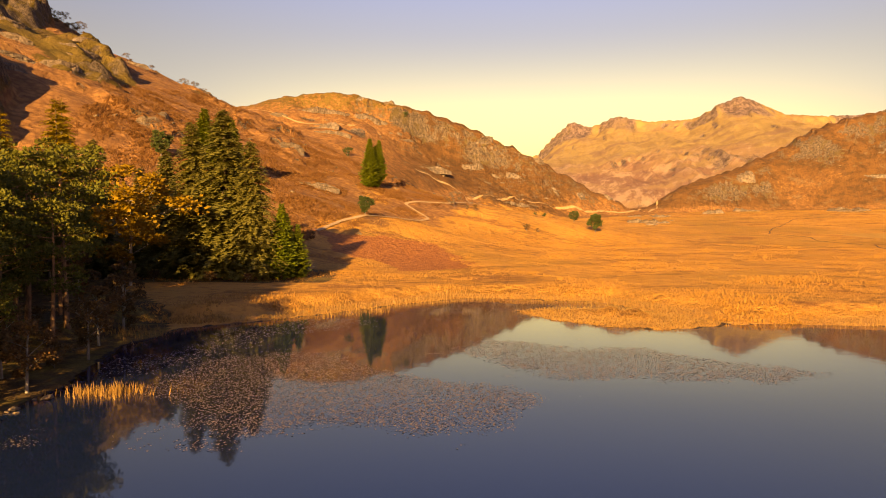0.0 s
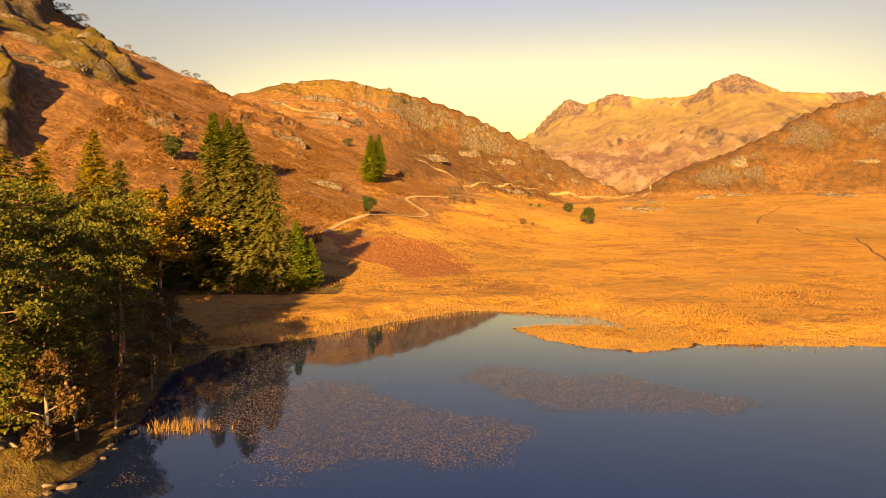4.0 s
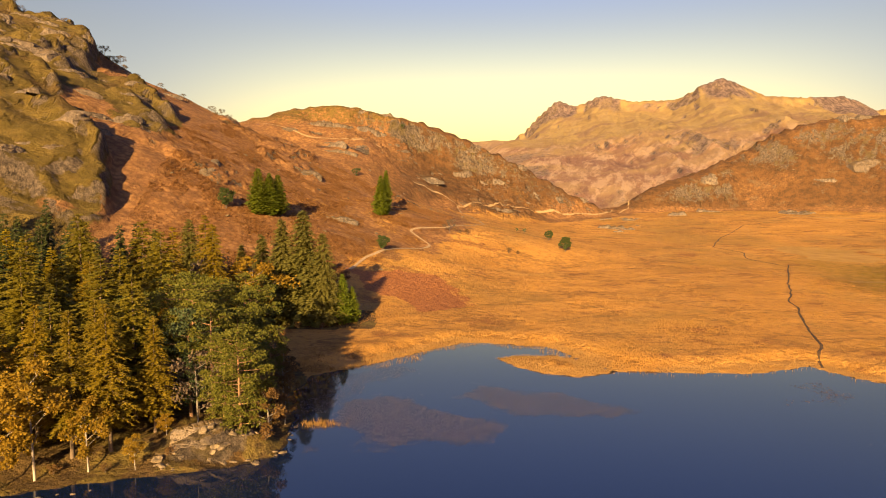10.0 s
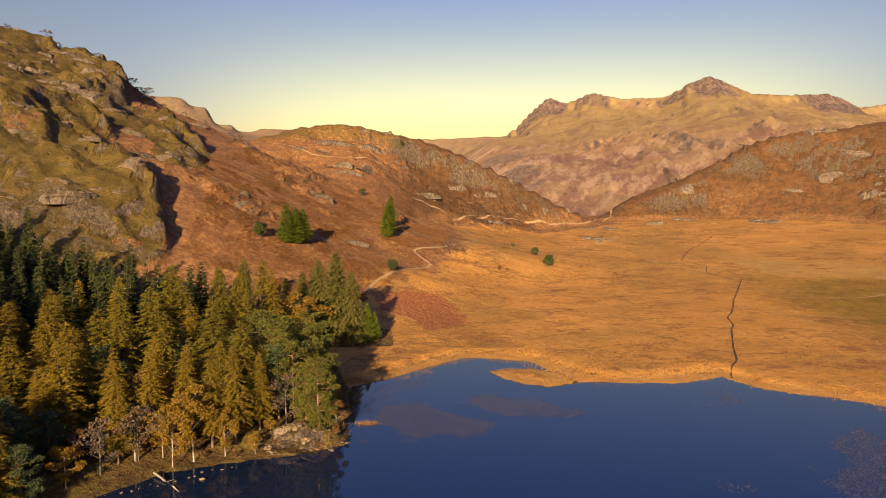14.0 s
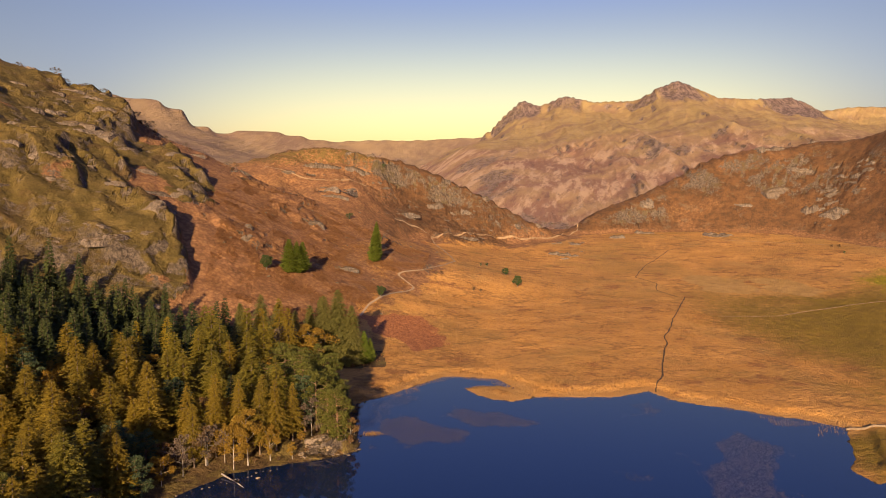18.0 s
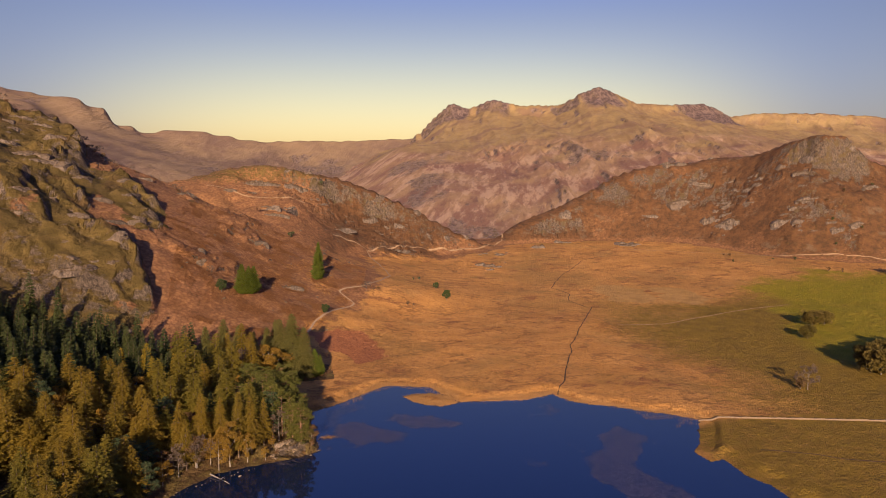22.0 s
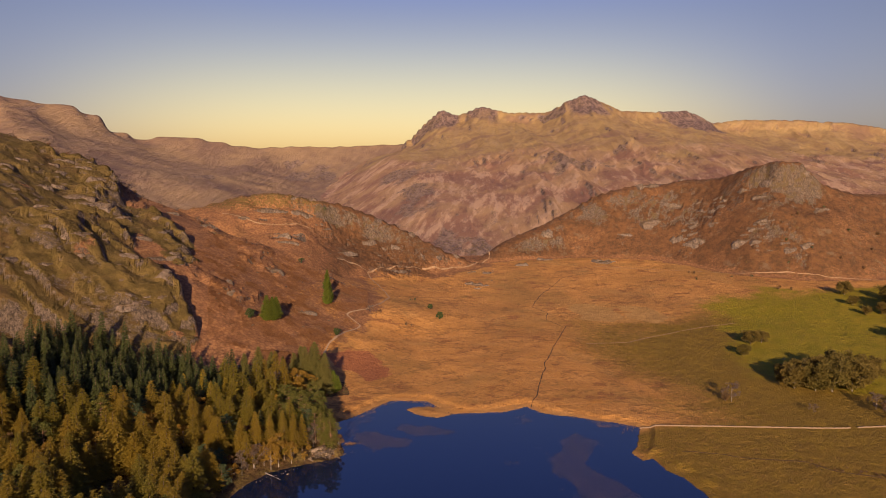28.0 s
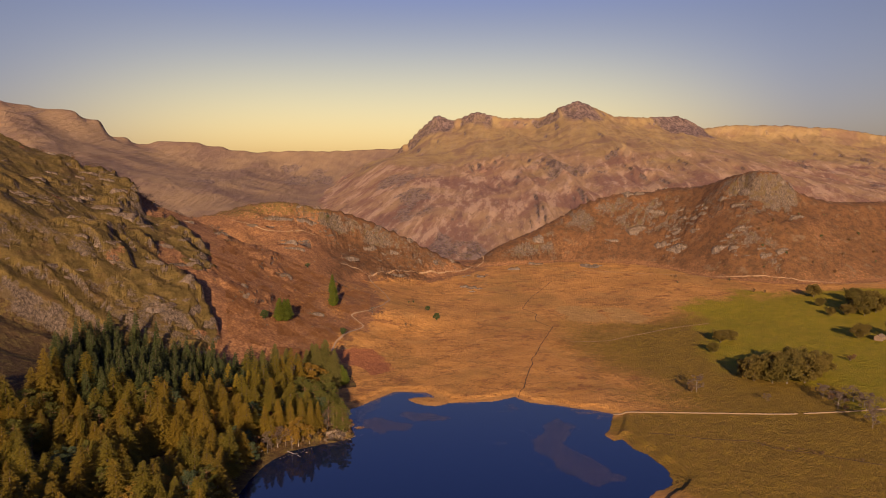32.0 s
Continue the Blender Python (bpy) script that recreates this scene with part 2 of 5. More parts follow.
    c = g.mix(mask("pale", 0.3, 0.7), c, g.mix(g.ramp(mid, 0.35, 0.65), (0.40, 0.225, 0.070), (0.31, 0.175, 0.054)))
    c = g.mix(mask("green", 0.3, 0.8), c, green)
    # brown leaf litter, its colour darkened further for the trees' shade
    c = g.mix(mask("shaded_litter", 0.3, 0.7), c, g.mix(g.ramp(fine, 0.4, 0.7), (0.105, 0.064, 0.026), (0.055, 0.034, 0.017)))
    c = g.mix(g.math("MULTIPLY", mask("shaded_litter", 0.3, 0.7), g.ramp(g.noise(0.16, 5, 0.7), 0.47, 0.58, 0, 0.75)), c, g.mix(g.ramp(fine, 0.4, 0.7), (0.175, 0.125, 0.035), (0.105, 0.070, 0.024)))
    c = g.mix(mask("reed", 0.4, 0.7), c, (0.40, 0.205, 0.062))
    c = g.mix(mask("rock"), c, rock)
    c = g.mix(mask("wet", 0.45, 0.6), c, (0.04, 0.028, 0.02))
    craggy = g.math("MULTIPLY", g.ramp(g.attr("rock"), 0.0, 1.0), g.math("MULTIPLY", stone, 5.0))
    g.bump(g.math("ADD", craggy, g.math("ADD", g.math("MULTIPLY", fine, 0.9), g.math("ADD", g.math("MULTIPLY", g.noise(0.16, 6, 0.7), 2.3), g.math("MULTIPLY", g.attr("far"), g.math("MULTIPLY", g.math("ADD", run, g.math("MULTIPLY", speck, 0.5)), 11.0))))), 0.9, 1.4)
    return g.done(c)


def water_material():
    g = Mat("tarn_water", 0.04, 0.5)
    g.b.inputs["IOR"].default_value = 1.333
    g.bump(g.noise(0.8, 3, 0.5, stretch=(1, 0.5, 1)), 0.05, 0.08)
    return g.done((0.005, 0.011, 0.030))


MAT_GROUND, MAT_WATER = ground_material(), water_material()


# ---- noise for the terrain ----
def lattice(ix, iy, seed):
    h = (ix.astype(np.int64) * 374761393 + iy.astype(np.int64) * 668265263 + seed * 974634777) & 0xFFFFFFFF
    h = ((h ^ (h >> 13)) * 1274126177) & 0xFFFFFFFF
    return ((h ^ (h >> 16)) & 0xFFFF) / 65535.0


def vnoise(x, y, seed=0):
    ix, iy = np.floor(x), np.floor(y)
    fx, fy = x - ix, y - iy
    fx, fy = fx ** 3 * (fx * (fx * 6 - 15) + 10), fy ** 3 * (fy * (fy * 6 - 15) + 10)
    a, b = lattice(ix, iy, seed), lattice(ix + 1, iy, seed)
    c, d = lattice(ix, iy + 1, seed), lattice(ix + 1, iy + 1, seed)
    return (a + (b - a) * fx) * (1 - fy) + (c + (d - c) * fx) * fy - 0.5


def fbm(x, y, size, octaves=5, gain=0.5, seed=0, ridged=False):
    """Noise of about -0.5 to 0.5 whose largest forms measure size metres."""
    total, amp, f, norm = 0, 1.0, 1.0 / size, 0
    for o in range(octaves):
        ca, sa = math.cos(o * 1.3), math.sin(o * 1.3)
        n = vnoise((x * ca - y * sa) * f + 17.3 * o, (x * sa + y * ca) * f - 9.1 * o, seed + o * 31)
        if ridged:
            n = 0.5 - 2 * np.abs(n)
        total, norm = total + amp * n, norm + amp
        amp, f = amp * gain, f * 2.03
    return total / norm


# ---- the lie of the land ----
SHORE = [(-29.5, 37), (-30, 55), (-34, 72), (-33, 86), (-24, 91), (-8, 109), (4, 121), (12, 118), (25, 116), (30, 104), (36, 90), (48, 87),
         (62, 86), (75, 90), (85, 94), (89, 82), (100, 74), (111, 68), (118, 61), (126, 58), (132, 53), (136.5, 47), (129, 36), (122, 21), (116, 13),
         (117, 4), (123, 5), (122, -9), (128, -18), (126, -36), (124, -51), (103, -67), (80, -110), (40, -170), (-20, -200), (-60, -170), (-85, -110), (-92, -60), (-89, -31), (-85, -12),
         (-75.5, 12), (-64, 23), (-50, 29), (-35, 32.5)]
BRACKEN_EDGE = [(-45, 160), (-33, 209), (0, 270), (22, 330), (26, 400), (22, 474), (60, 528), (120, 553), (195, 622)]
PATCH = [(-38, 209), (-19, 223), (-6, 220), (1, 205), (7, 171), (2, 160), (-12, 154), (-18, 186), (-27, 181), (-36, 189)]
ISLET = [(10, 102), (17, 106), (26, 105), (34, 98), (36, 88), (27, 83.5), (20, 87), (14, 94)]
STREAM = [(87, 91), (94, 106), (101, 123), (108, 140), (121, 168), (126, 182), (139, 206), (146, 222), (157, 242), (172, 272), (186, 298)]
PATH = [(-38, 206), (-33, 227), (-21, 255), (-12, 270), (-5, 282), (-12, 292), (-17, 300), (-12, 308), (2, 318), (18, 345), (30, 382), (27, 427), (22, 464), (17, 505), (2, 503), (-19, 486)]
BROOK = [(182, 300), (176, 325), (186, 352), (178, 380), (204, 430), (230, 470), (262, 520), (300, 540)]


def polyline_distance(x, y, pts, closed=False):
    """Distance from each place to a line."""
    best = np.full(x.shape, 1e9)
    for k in range(len(pts) if closed else len(pts) - 1):
        (ax, ay), (bx, by) = pts[k][:2], pts[(k + 1) % len(pts)][:2]
        dx, dy = bx - ax, by - ay
        s = np.clip(((x - ax) * dx + (y - ay) * dy) / (dx * dx + dy * dy), 0, 1)
        best = np.minimum(best, np.hypot(x - ax - s * dx, y - ay - s * dy))
    return best


def inside(x, y, pts):
    r = np.zeros(x.shape, bool)
    for k in range(len(pts)):
        (ax, ay), (bx, by) = pts[k], pts[(k + 1) % len(pts)]
        hit = (ay > y) != (by > y)
        r ^= hit & (x < (bx - ax) * (y - ay) / ((by - ay) or 1e-9) + ax)
    return r


def ridge(x, y, crest, reach, drop_d, drop_z):
    """Height of a ridge with a crest line of (x, y, z) that falls off by the profile drop_d, drop_z; and the distance from the crest."""
    num, den, near = np.zeros(x.shape), np.zeros(x.shape), np.zeros(x.shape)
    for k in range(len(crest) - 1):
        near = near + 1.0 / (polyline_distance(x, y, crest[k:k + 2]) + 1.0) ** 6
    d = np.maximum(near ** (-1 / 6) - 0.9, 0)
    for (ax, ay, az), (bx, by, bz) in zip(crest, crest[1:]):
        steps = max(1, int(math.hypot(bx - ax, by - ay) / reach))
        for k in range(steps):
            s = (k + 0.5) / steps
            w = 1.0 / ((x - ax - s * (bx - ax)) ** 2 + (y - ay - s * (by - ay)) ** 2 + (0.35 * reach) ** 2) ** 2
            num, den = num + w * (az + s * (bz - az)), den + w
    return num / den - np.interp(d, drop_d, drop_z), d


def smax(a, b, k):
    h = np.clip(0.5 + 0.5 * (a - b) / k, 0, 1)
    return b + (a - b) * h + k * h * (1 - h)


WEST_FOOT_Y = [-400, -200, -31, 20, 37, 60, 90, 138, 155, 185, 240, 375, 500, 700]
WEST_FOOT_X = [-40, -75, -98, -82, -58, -66, -80, -76, -36, -4, 42, 87, 130, 170]
# broken edges of the western fell: lines that run down the fell, and the height of their faces
SCARPS = [([(-268, 452), (-258, 436), (-246, 424), (-236, 416), (-227, 400), (-220, 376), (-214, 345)], 12.0),
          ([(-198, 385), (-190, 377), (-177, 364), (-160, 345), (-154, 339)], 7.5),
          ([(-176, 330), (-166, 320), (-149, 311), (-143, 306)], 6.0),
          ([(-184, 243), (-168, 236), (-156, 238), (-147, 231), (-138, 215), (-131, 198), (-126, 180)], 7.5),
          ([(-232, 366), (-218, 345), (-206, 322)], 6.0),
          ([(-216, 300), (-200, 292), (-186, 278)], 4.0)]
EDGE_Y = [60, 140, 172, 205, 237, 275, 318, 343, 360, 400, 455, 600]
EDGE_X = [-120, -118, -134, -132, -154, -176, -178, -160, -180, -224, -263, -330]
KNOLL = [(-260, 555, 96), (-176, 578, 108), (-150, 585, 117), (-120, 586, 123), (-86, 586, 124), (-40, 590, 115), (-11, 600, 110), (8, 602, 106), (36, 606, 95),
         (80, 610, 75), (110, 614, 58), (142, 620, 43), (178, 630, 31), (215, 640, 18)]
PIKE = [(190, 660, 26), (231, 680, 48), (286, 710, 65), (350, 730, 88), (385, 731, 108), (419, 730, 119), (467, 725, 133), (500, 720, 132), (533, 715, 138), (580, 682, 143), (600, 632, 160), (614, 592, 167), (650, 588, 163),
        (664, 585, 140), (704, 580, 125), (735, 570, 118), (814, 560, 121), (1200, 560, 150)]
LANGDALE = [(460, 3500, 340), (536, 3480, 431), (588, 3450, 478), (634, 3441, 524), (686, 3430, 498), (731, 3420, 487), (772, 3390, 505), (826, 3350, 536), (870, 3300, 514),
            (954, 3240, 489), (1066, 3150, 485), (1104, 3080, 479), (1131, 3030, 486), (1158, 2980, 516), (1245, 2938, 551), (1324, 2950, 530), (1468, 3000, 485), (1654, 3060, 488),
            (1781, 3120, 500), (1896, 3150, 512), (1964, 3150, 490), (2066, 3150, 445), (2248, 3100, 464), (2491, 3000, 454), (2686, 2900, 437), (2852, 2750, 389)]
FAR_WALL = [(-2300, 2900, 560), (-1508, 3350, 541), (-1386, 3420, 512), (-1218, 3500, 512), (-1102, 3560, 430), (-991, 3600, 340), (-772, 3650, 377), (-631, 3680, 359), (-393, 3700, 313),
            (-114, 3750, 329), (64, 3780, 326), (213, 3800, 338), (448, 3800, 348), (640, 3800, 352)]
SPUR = [(-1508, 3350, 520), (-1150, 2700, 330), (-900, 2200, 210), (-640, 1800, 90), (-420, 1500, -20)]


def scarp(jx, jy, jag, ragged, line):
    """A rock step along a line: the ground to its west stands up and falls off behind, the ground to its east is cut down."""
    best, side, along, total = np.full(jx.shape, 1e9), np.zeros(jx.shape), np.zeros(jx.shape), 0.0
    for (ax, ay), (bx, by) in zip(line, line[1:]):
        dx, dy = bx - ax, by - ay
        reach = math.hypot(dx, dy)
        f = ((jx - ax) * dx + (jy - ay) * dy) / reach ** 2
        c = np.clip(f, 0, 1)
        d = np.hypot(jx - ax - c * dx, jy - ay - c * dy)
        closer = d < best
        best = np.where(closer, d, best)
        side = np.where(closer, (dx * (jy - ay) - dy * (jx - ax)) / reach, side)
        along = np.where(closer, total + c * reach, along)
        total += reach
    d = np.where(side > 0, best, -best)
    taper = soft_step(0, 0.16 * total, along) * soft_step(total, 0.88 * total, along) * np.exp(-np.clip(best - np.abs(side), 0, None) / 8)
    step = soft_step(5.0, -2.0, d + jag) * np.exp(-np.clip(-d, 0, None) / 38) * 0.84 - soft_step(-2.0, 5.0, d) * np.exp(-np.clip(d, 0, None) / 22) * 0.16
    top = soft_step(4.5, 1.5, d) * soft_step(-46, -20, d + ragged) * soft_step(0, 0.12 * total, along) * (best - np.abs(side) < 6)
    return step * taper, top


def near_land(x, y):
    wx, wy = x + 20 * fbm(x, y, 110, 4, seed=5), y + 20 * fbm(x, y, 110, 4, seed=6)
    # valley floor, hummocky and boggy
    floor = np.interp(y, [130, 290, 466, 600, 690], [0.5, 3.5, 11, 21, 26]) + 0.02 * np.clip(x - 230, 0, 2000)
    floor = floor + (2.6 * fbm(x, y, 75, 4, seed=2) + 0.3 * fbm(x, y, 16, 3, seed=3)) * soft_step(100, 220, y + 0.4 * np.abs(x))
    floor = floor - 0.26 * np.clip(y - 705, 0, 500)
    # the western fellside
    u = np.interp(wy, WEST_FOOT_Y, WEST_FOOT_X) - wx
    up = np.clip(u, 0, None)
    west = np.where(up < 180, 0.18 * up + 0.0009 * up ** 2, 61.6 + 0.46 * (up - 180))
    west = west * (0.6 + 0.4 * soft_step(-40, 120, y)) + 2.2 * fbm(x, y, 40, 4, seed=12) * soft_step(15, 50, up)
    west = np.minimum(west, 260 + 0.1 * west)
    # crags: a broken edge that drops to the bracken slope, and ribs behind it
    e = np.interp(y, EDGE_Y, EDGE_X) + 34 * fbm(x, y, 75, 4, 0.5, seed=14) + 9 * fbm(x, y, 18, 3, seed=15) - x
    on = soft_step(105, 145, y) * (1 - soft_step(450, 520, y))
    crag = soft_step(-4, 14, e) * on
    m = (x > -330) & (x < -95) & (y > 145) & (y < 490)
    if m.any():
        jx, jy = x[m] + 9 * fbm(x[m], y[m], 22, 3, 0.6, seed=141), y[m] + 9 * fbm(x[m], y[m], 22, 3, 0.6, seed=142)
        jag, notch = 5 * fbm(x[m], y[m], 8, 3, 0.6, seed=145), 0.5 + 1.0 * soft_step(-0.25, 0.2, fbm(x[m], y[m], 17, 3, 0.6, seed=143))
        ragged = 30 * fbm(x[m], y[m], 30, 3, seed=144)
        for line, height in SCARPS:
            lift, top = scarp(jx, jy, jag, ragged, line)
            west[m], crag[m] = west[m] + height * notch * lift, np.maximum(crag[m], top)
    west = west - np.interp(x, [-240, -214, -197, -179, -150, -130, -100], [0, 6, 4, 3.5, 4.5, 5, 0]) * soft_step(385, 432, y)
    e2 = e - 42 - 30 * fbm(x, y, 60, 3, seed=17)
    west = west + on * 8 * soft_step(-5, 6, e2) * np.exp(-np.clip(e2, 0, None) / 40) * soft_step(-0.05, 0.15, fbm(x, y * 0.6, 50, 2, seed=18))
    k = 21.0
    zz = (y + 0.42 * x + 46 * fbm(x, y, 90, 3, seed=21) + 14 * fbm(x, y, 26, 3, seed=22)) / k
    f = zz - np.floor(zz)
    bench = soft_step(0.0, 0.30, f) - f
    broken = soft_step(-0.12, 0.12, fbm(x, y, 45, 3, seed=23))
    west = west + crag * (6.0 * bench * (0.15 + 0.85 * broken) + 8 * fbm(x + 0.5 * y, y, 75, 4, 0.5, seed=10, ridged=True) + 4.0 * fbm(0.6 * x, y + 0.42 * x, 24, 4, 0.55, seed=9, ridged=True))
    out = soft_step(0.10, 0.17, fbm(x, y, 34, 3, 0.5, seed=26)) * soft_step(40, 80, up) * soft_step(190, 230, y) * (1 - crag)
    west = west + out * (2.2 + 5 * fbm(x, y, 9, 3, seed=27, ridged=True))
    west = west - 0.5 * np.clip(y - 436 + 12 * fbm(x, y, 40, 3, seed=24), 0, None)
    # the knoll across the valley head
    knoll, dk = ridge(x + 0.3 * (wx - x), y + 0.3 * (wy - y), KNOLL, 14, [0, 1000], [0, 0])
    knoll = knoll - np.interp(dk, [0, 20, 160, 240, 600], [0, 5, 64, 100, 270]) - (np.interp(dk, [0, 12, 40, 70, 240, 600], [0, 7, 48, 66, 160, 420]) - np.interp(dk, [0, 20, 160, 240, 600], [0, 5, 64, 100, 270])) * soft_step(-75, 25, x)
    band = soft_step(3, 8, dk + 12 * fbm(x, y, 40, 4, seed=31)) * soft_step(34, 20, dk + 12 * fbm(x, y, 40, 4, seed=31)) * soft_step(-0.25, 0.0, fbm(x, y, 90, 3, seed=34)) * (y < 604) * soft_step(40, 70, knoll)
    apron = 21 - 0.2 * (np.maximum(x, -40) - 29) + 0.03 * (y - 364) - 30 * soft_step(342, 208, y) - 0.3 * np.clip(y - 600, 0, 500) + 2.5 * fbm(x, y, 45, 4, seed=35)
    cliff = 13 * soft_step(9, 19, dk + 12 * fbm(x, y, 40, 4, seed=31)) * soft_step(-0.22, 0.05, fbm(x, y, 90, 3, seed=34)) * (y < 602) * soft_step(45, 80, knoll)
    knoll = knoll - 2 * soft_step(60, 8, dk) * (y < 640) - cliff - (y > 600) * 0.2 * np.clip(y - 600, 0, 500)
    kr = soft_step(-0.08, 0.16, fbm(x, y, 60, 4, 0.6, seed=33) + 0.2 * soft_step(80, 20, dk) - 0.06)
    knoll = knoll + kr * 7 * fbm(x, y, 24, 5, 0.6, seed=32, ridged=True)
    # the rocky pike on the east
    pike, dp = ridge(x + 0.3 * (wx - x), y + 0.3 * (wy - y), PIKE, 12, [0, 14, 60, 135, 170, 420], [0, 5, 58, 142, 168, 260])
    summit = soft_step(75, 25, np.hypot(x - 625, y - 580))
    pike = pike - summit * 26 * soft_step(8, 22, dp + 8 * fbm(x, y, 30, 3, seed=45)) * (y < 600)
    pr = soft_step(-0.14, 0.12, fbm(x, y, 95, 4, 0.55, seed=44) + 0.12 * soft_step(25, 90, pike) + 0.3 * summit - 0.05) * soft_step(640, 560, x - 120 * summit)
    pike = pike + pr * (9 * fbm(x, y, 70, 4, 0.55, seed=42, ridged=True) + 9 * fbm(x, y, 24, 5, 0.6, seed=47, ridged=True)) * (0.5 + 0.5 * soft_step(5, 40, dp)) + 3 * fbm(x, y, 50, 4, seed=43)
    z = smax(floor, west, 6)
    z = smax(z, apron, 6)
    z = smax(z, knoll, 5)
    z = smax(z, pike, 8)
    rock = np.maximum.reduce([crag * (west > floor), 1.3 * out, 0.74 * kr * (knoll > west), (0.95 * band * soft_step(-0.16, 0.08, fbm(x, y, 22, 4, 0.6, seed=36))) * (knoll > west), pr * (pike > floor + 4)])
    return z, rock, u, crag, west, knoll, pike, floor


def far_land(x, y):
    jx, jy = 120 * fbm(x, y, 600, 4, seed=51), 120 * fbm(x, y, 600, 4, seed=52)
    squeeze = 0.42
    lang, d = ridge(x, y * squeeze, [(a, q * squeeze, c) for a, q, c in LANGDALE], 22, [0, 14, 40, 80, 200, 295, 630, 970], [0, 15, 62, 104, 190, 250, 515, 820])
    away = soft_step(12, 75, d)
    rib = fbm(x + 0.6 * jx, y * 0.55 + 0.6 * jy, 330, 6, 0.55, seed=53, ridged=True)
    slant = x - 0.75 * lang
    gully = fbm(slant + 0.25 * jx, 0.10 * y, 120, 5, 0.58, seed=56, ridged=True)
    crags = soft_step(0.02, 0.2, fbm(x, y * 0.7, 260, 4, 0.55, seed=59)) * soft_step(330, 210, lang)
    lang = lang + away * (30 * rib + 46 * gully + (8 + 26 * crags) * fbm(slant, y * 0.35, 52, 4, 0.62, seed=54, ridged=True)) + (1 - away) * (6 * fbm(x, y, 60, 3, seed=55) + 12 * fbm(x, y * 0.6, 46, 4, 0.6, seed=57, ridged=True) - 3) - 6 * away
    rib = 0.35 * rib + 0.5 * gully + 0.8 * crags
    wall, dw = ridge(x, y, FAR_WALL, 90, [0, 60, 300, 1300, 2500], [0, 30, 150, 440, 640])
    wall = wall + soft_step(20, 250, dw) * 70 * fbm(x + jx, y + jy, 620, 5, 0.45, seed=61, ridged=True)
    spur, ds = ridge(x + jx, y + jy, SPUR, 120, [0, 100, 600, 1400], [0, 20, 260, 600])
    spur = spur + soft_step(10, 150, ds) * 40 * fbm(x, y, 260, 5, seed=62, ridged=True)
    z = smax(smax(smax(lang, wall, 40), spur, 30), np.interp(y, [1000, 1500, 2700], [-75, -60, 60]) + np.interp(y, [1000, 1180, 1600, 2700], [0, 30, 110, 200]) * soft_step(-50, 350, x) + 6 * fbm(x, y, 200, 3, seed=63), 30)
    pavey = soft_step(210, 120, np.hypot(x - 1880, (y - 3100) * 0.6))
    tops = np.maximum.reduce([soft_step(110, 40, np.hypot(x - 640, (y - 3400) * 0.4)), 0.8 * soft_step(110, 40, np.hypot(x - 835, (y - 3300) * 0.4)), 0.9 * soft_step(130, 50, np.hypot(x - 1240, (y - 2900) * 0.4))])
    cliff = (lang >= wall) * np.clip(np.maximum(tops, pavey) + 0.9 * fbm(x, y * 0.5, 90, 4, 0.6, seed=58), 0, 1) * soft_step(0.02, 0.2, np.maximum(tops, pavey))
    return z, rib, (np.maximum(wall, spur) > lang) * 1.0, cliff


def land(x, y):
    """The finished ground with the tarn's basin cut into it, and the weights of its covers."""
    x, y = np.asarray(x, float), np.asarray(y, float)
    z = np.full(x.shape, -300.0)
    keys = ("rock", "u", "crag", "rib", "dale", "cliff", "west", "knoll", "pike", "floor")
    o = {k: np.zeros(x.shape) for k in keys}
    m = y < 1500
    z[m], o["rock"][m], o["u"][m], o["crag"][m], o["west"][m], o["knoll"][m], o["pike"][m], o["floor"][m] = near_land(x[m], y[m])
    m = y > 1000
    if m.any():
        fz, o["rib"][m], o["dale"][m], o["cliff"][m] = far_land(x[m], y[m])
        z[m] = smax(z[m], fz, 10)
    wobble = (3.6 + 2.4 * soft_step(20, 70, x)) * fbm(x, y, 12, 5, 0.6, seed=71)
    d = polyline_distance(x, y, SHORE, True)
    d = np.where(inside(x, y, SHORE), -d, d) + wobble
    di = polyline_distance(x, y, ISLET, True)
    d = np.maximum(d, np.where(inside(x, y, ISLET), di, -di) + 0.7 * wobble)
    bank = 0.12 + 0.05 * np.clip(d, 0, None) + np.clip(d - 6, 0, None) ** 1.3 * 0.35
    # a low rock knob on the wooded headland
    knob = 3.6 * np.exp(-(((x + 41) / 8) ** 2 + ((y - 38.5) / 4.5) ** 2)) + 1.2 * np.exp(-(((x + 34) / 6) ** 2 + ((y - 40) / 6) ** 2))
    z = np.where(d < 0, np.clip(0.25 * d, -2.2, 0) - 0.05, np.minimum(z, bank) + knob * (0.75 + 0.7 * fbm(x, y, 4, 3, seed=73, ridged=True)) * soft_step(0, 2.5, d))
    o["shore"] = d
    return np.where((d < 0) | (y > 900), z, np.maximum(z, 0.1)), o


def ground_z(x, y):
    return float(land(np.array([x], float), np.array([y], float))[0][0])


# wood floor and fir stand: leaf litter with tree shade painted in
SHADED_LITTER = [(-34, 27), (-25, 33), (-26, 58), (-36, 92), (-62, 128), (-22, 131), (-24, 160), (-80, 172), (-140, 140), (-300, 160), (-300, -140), (-70, -140), (-90, -60), (-84, -12), (-72, 8), (-60, 18), (-48, 24)]


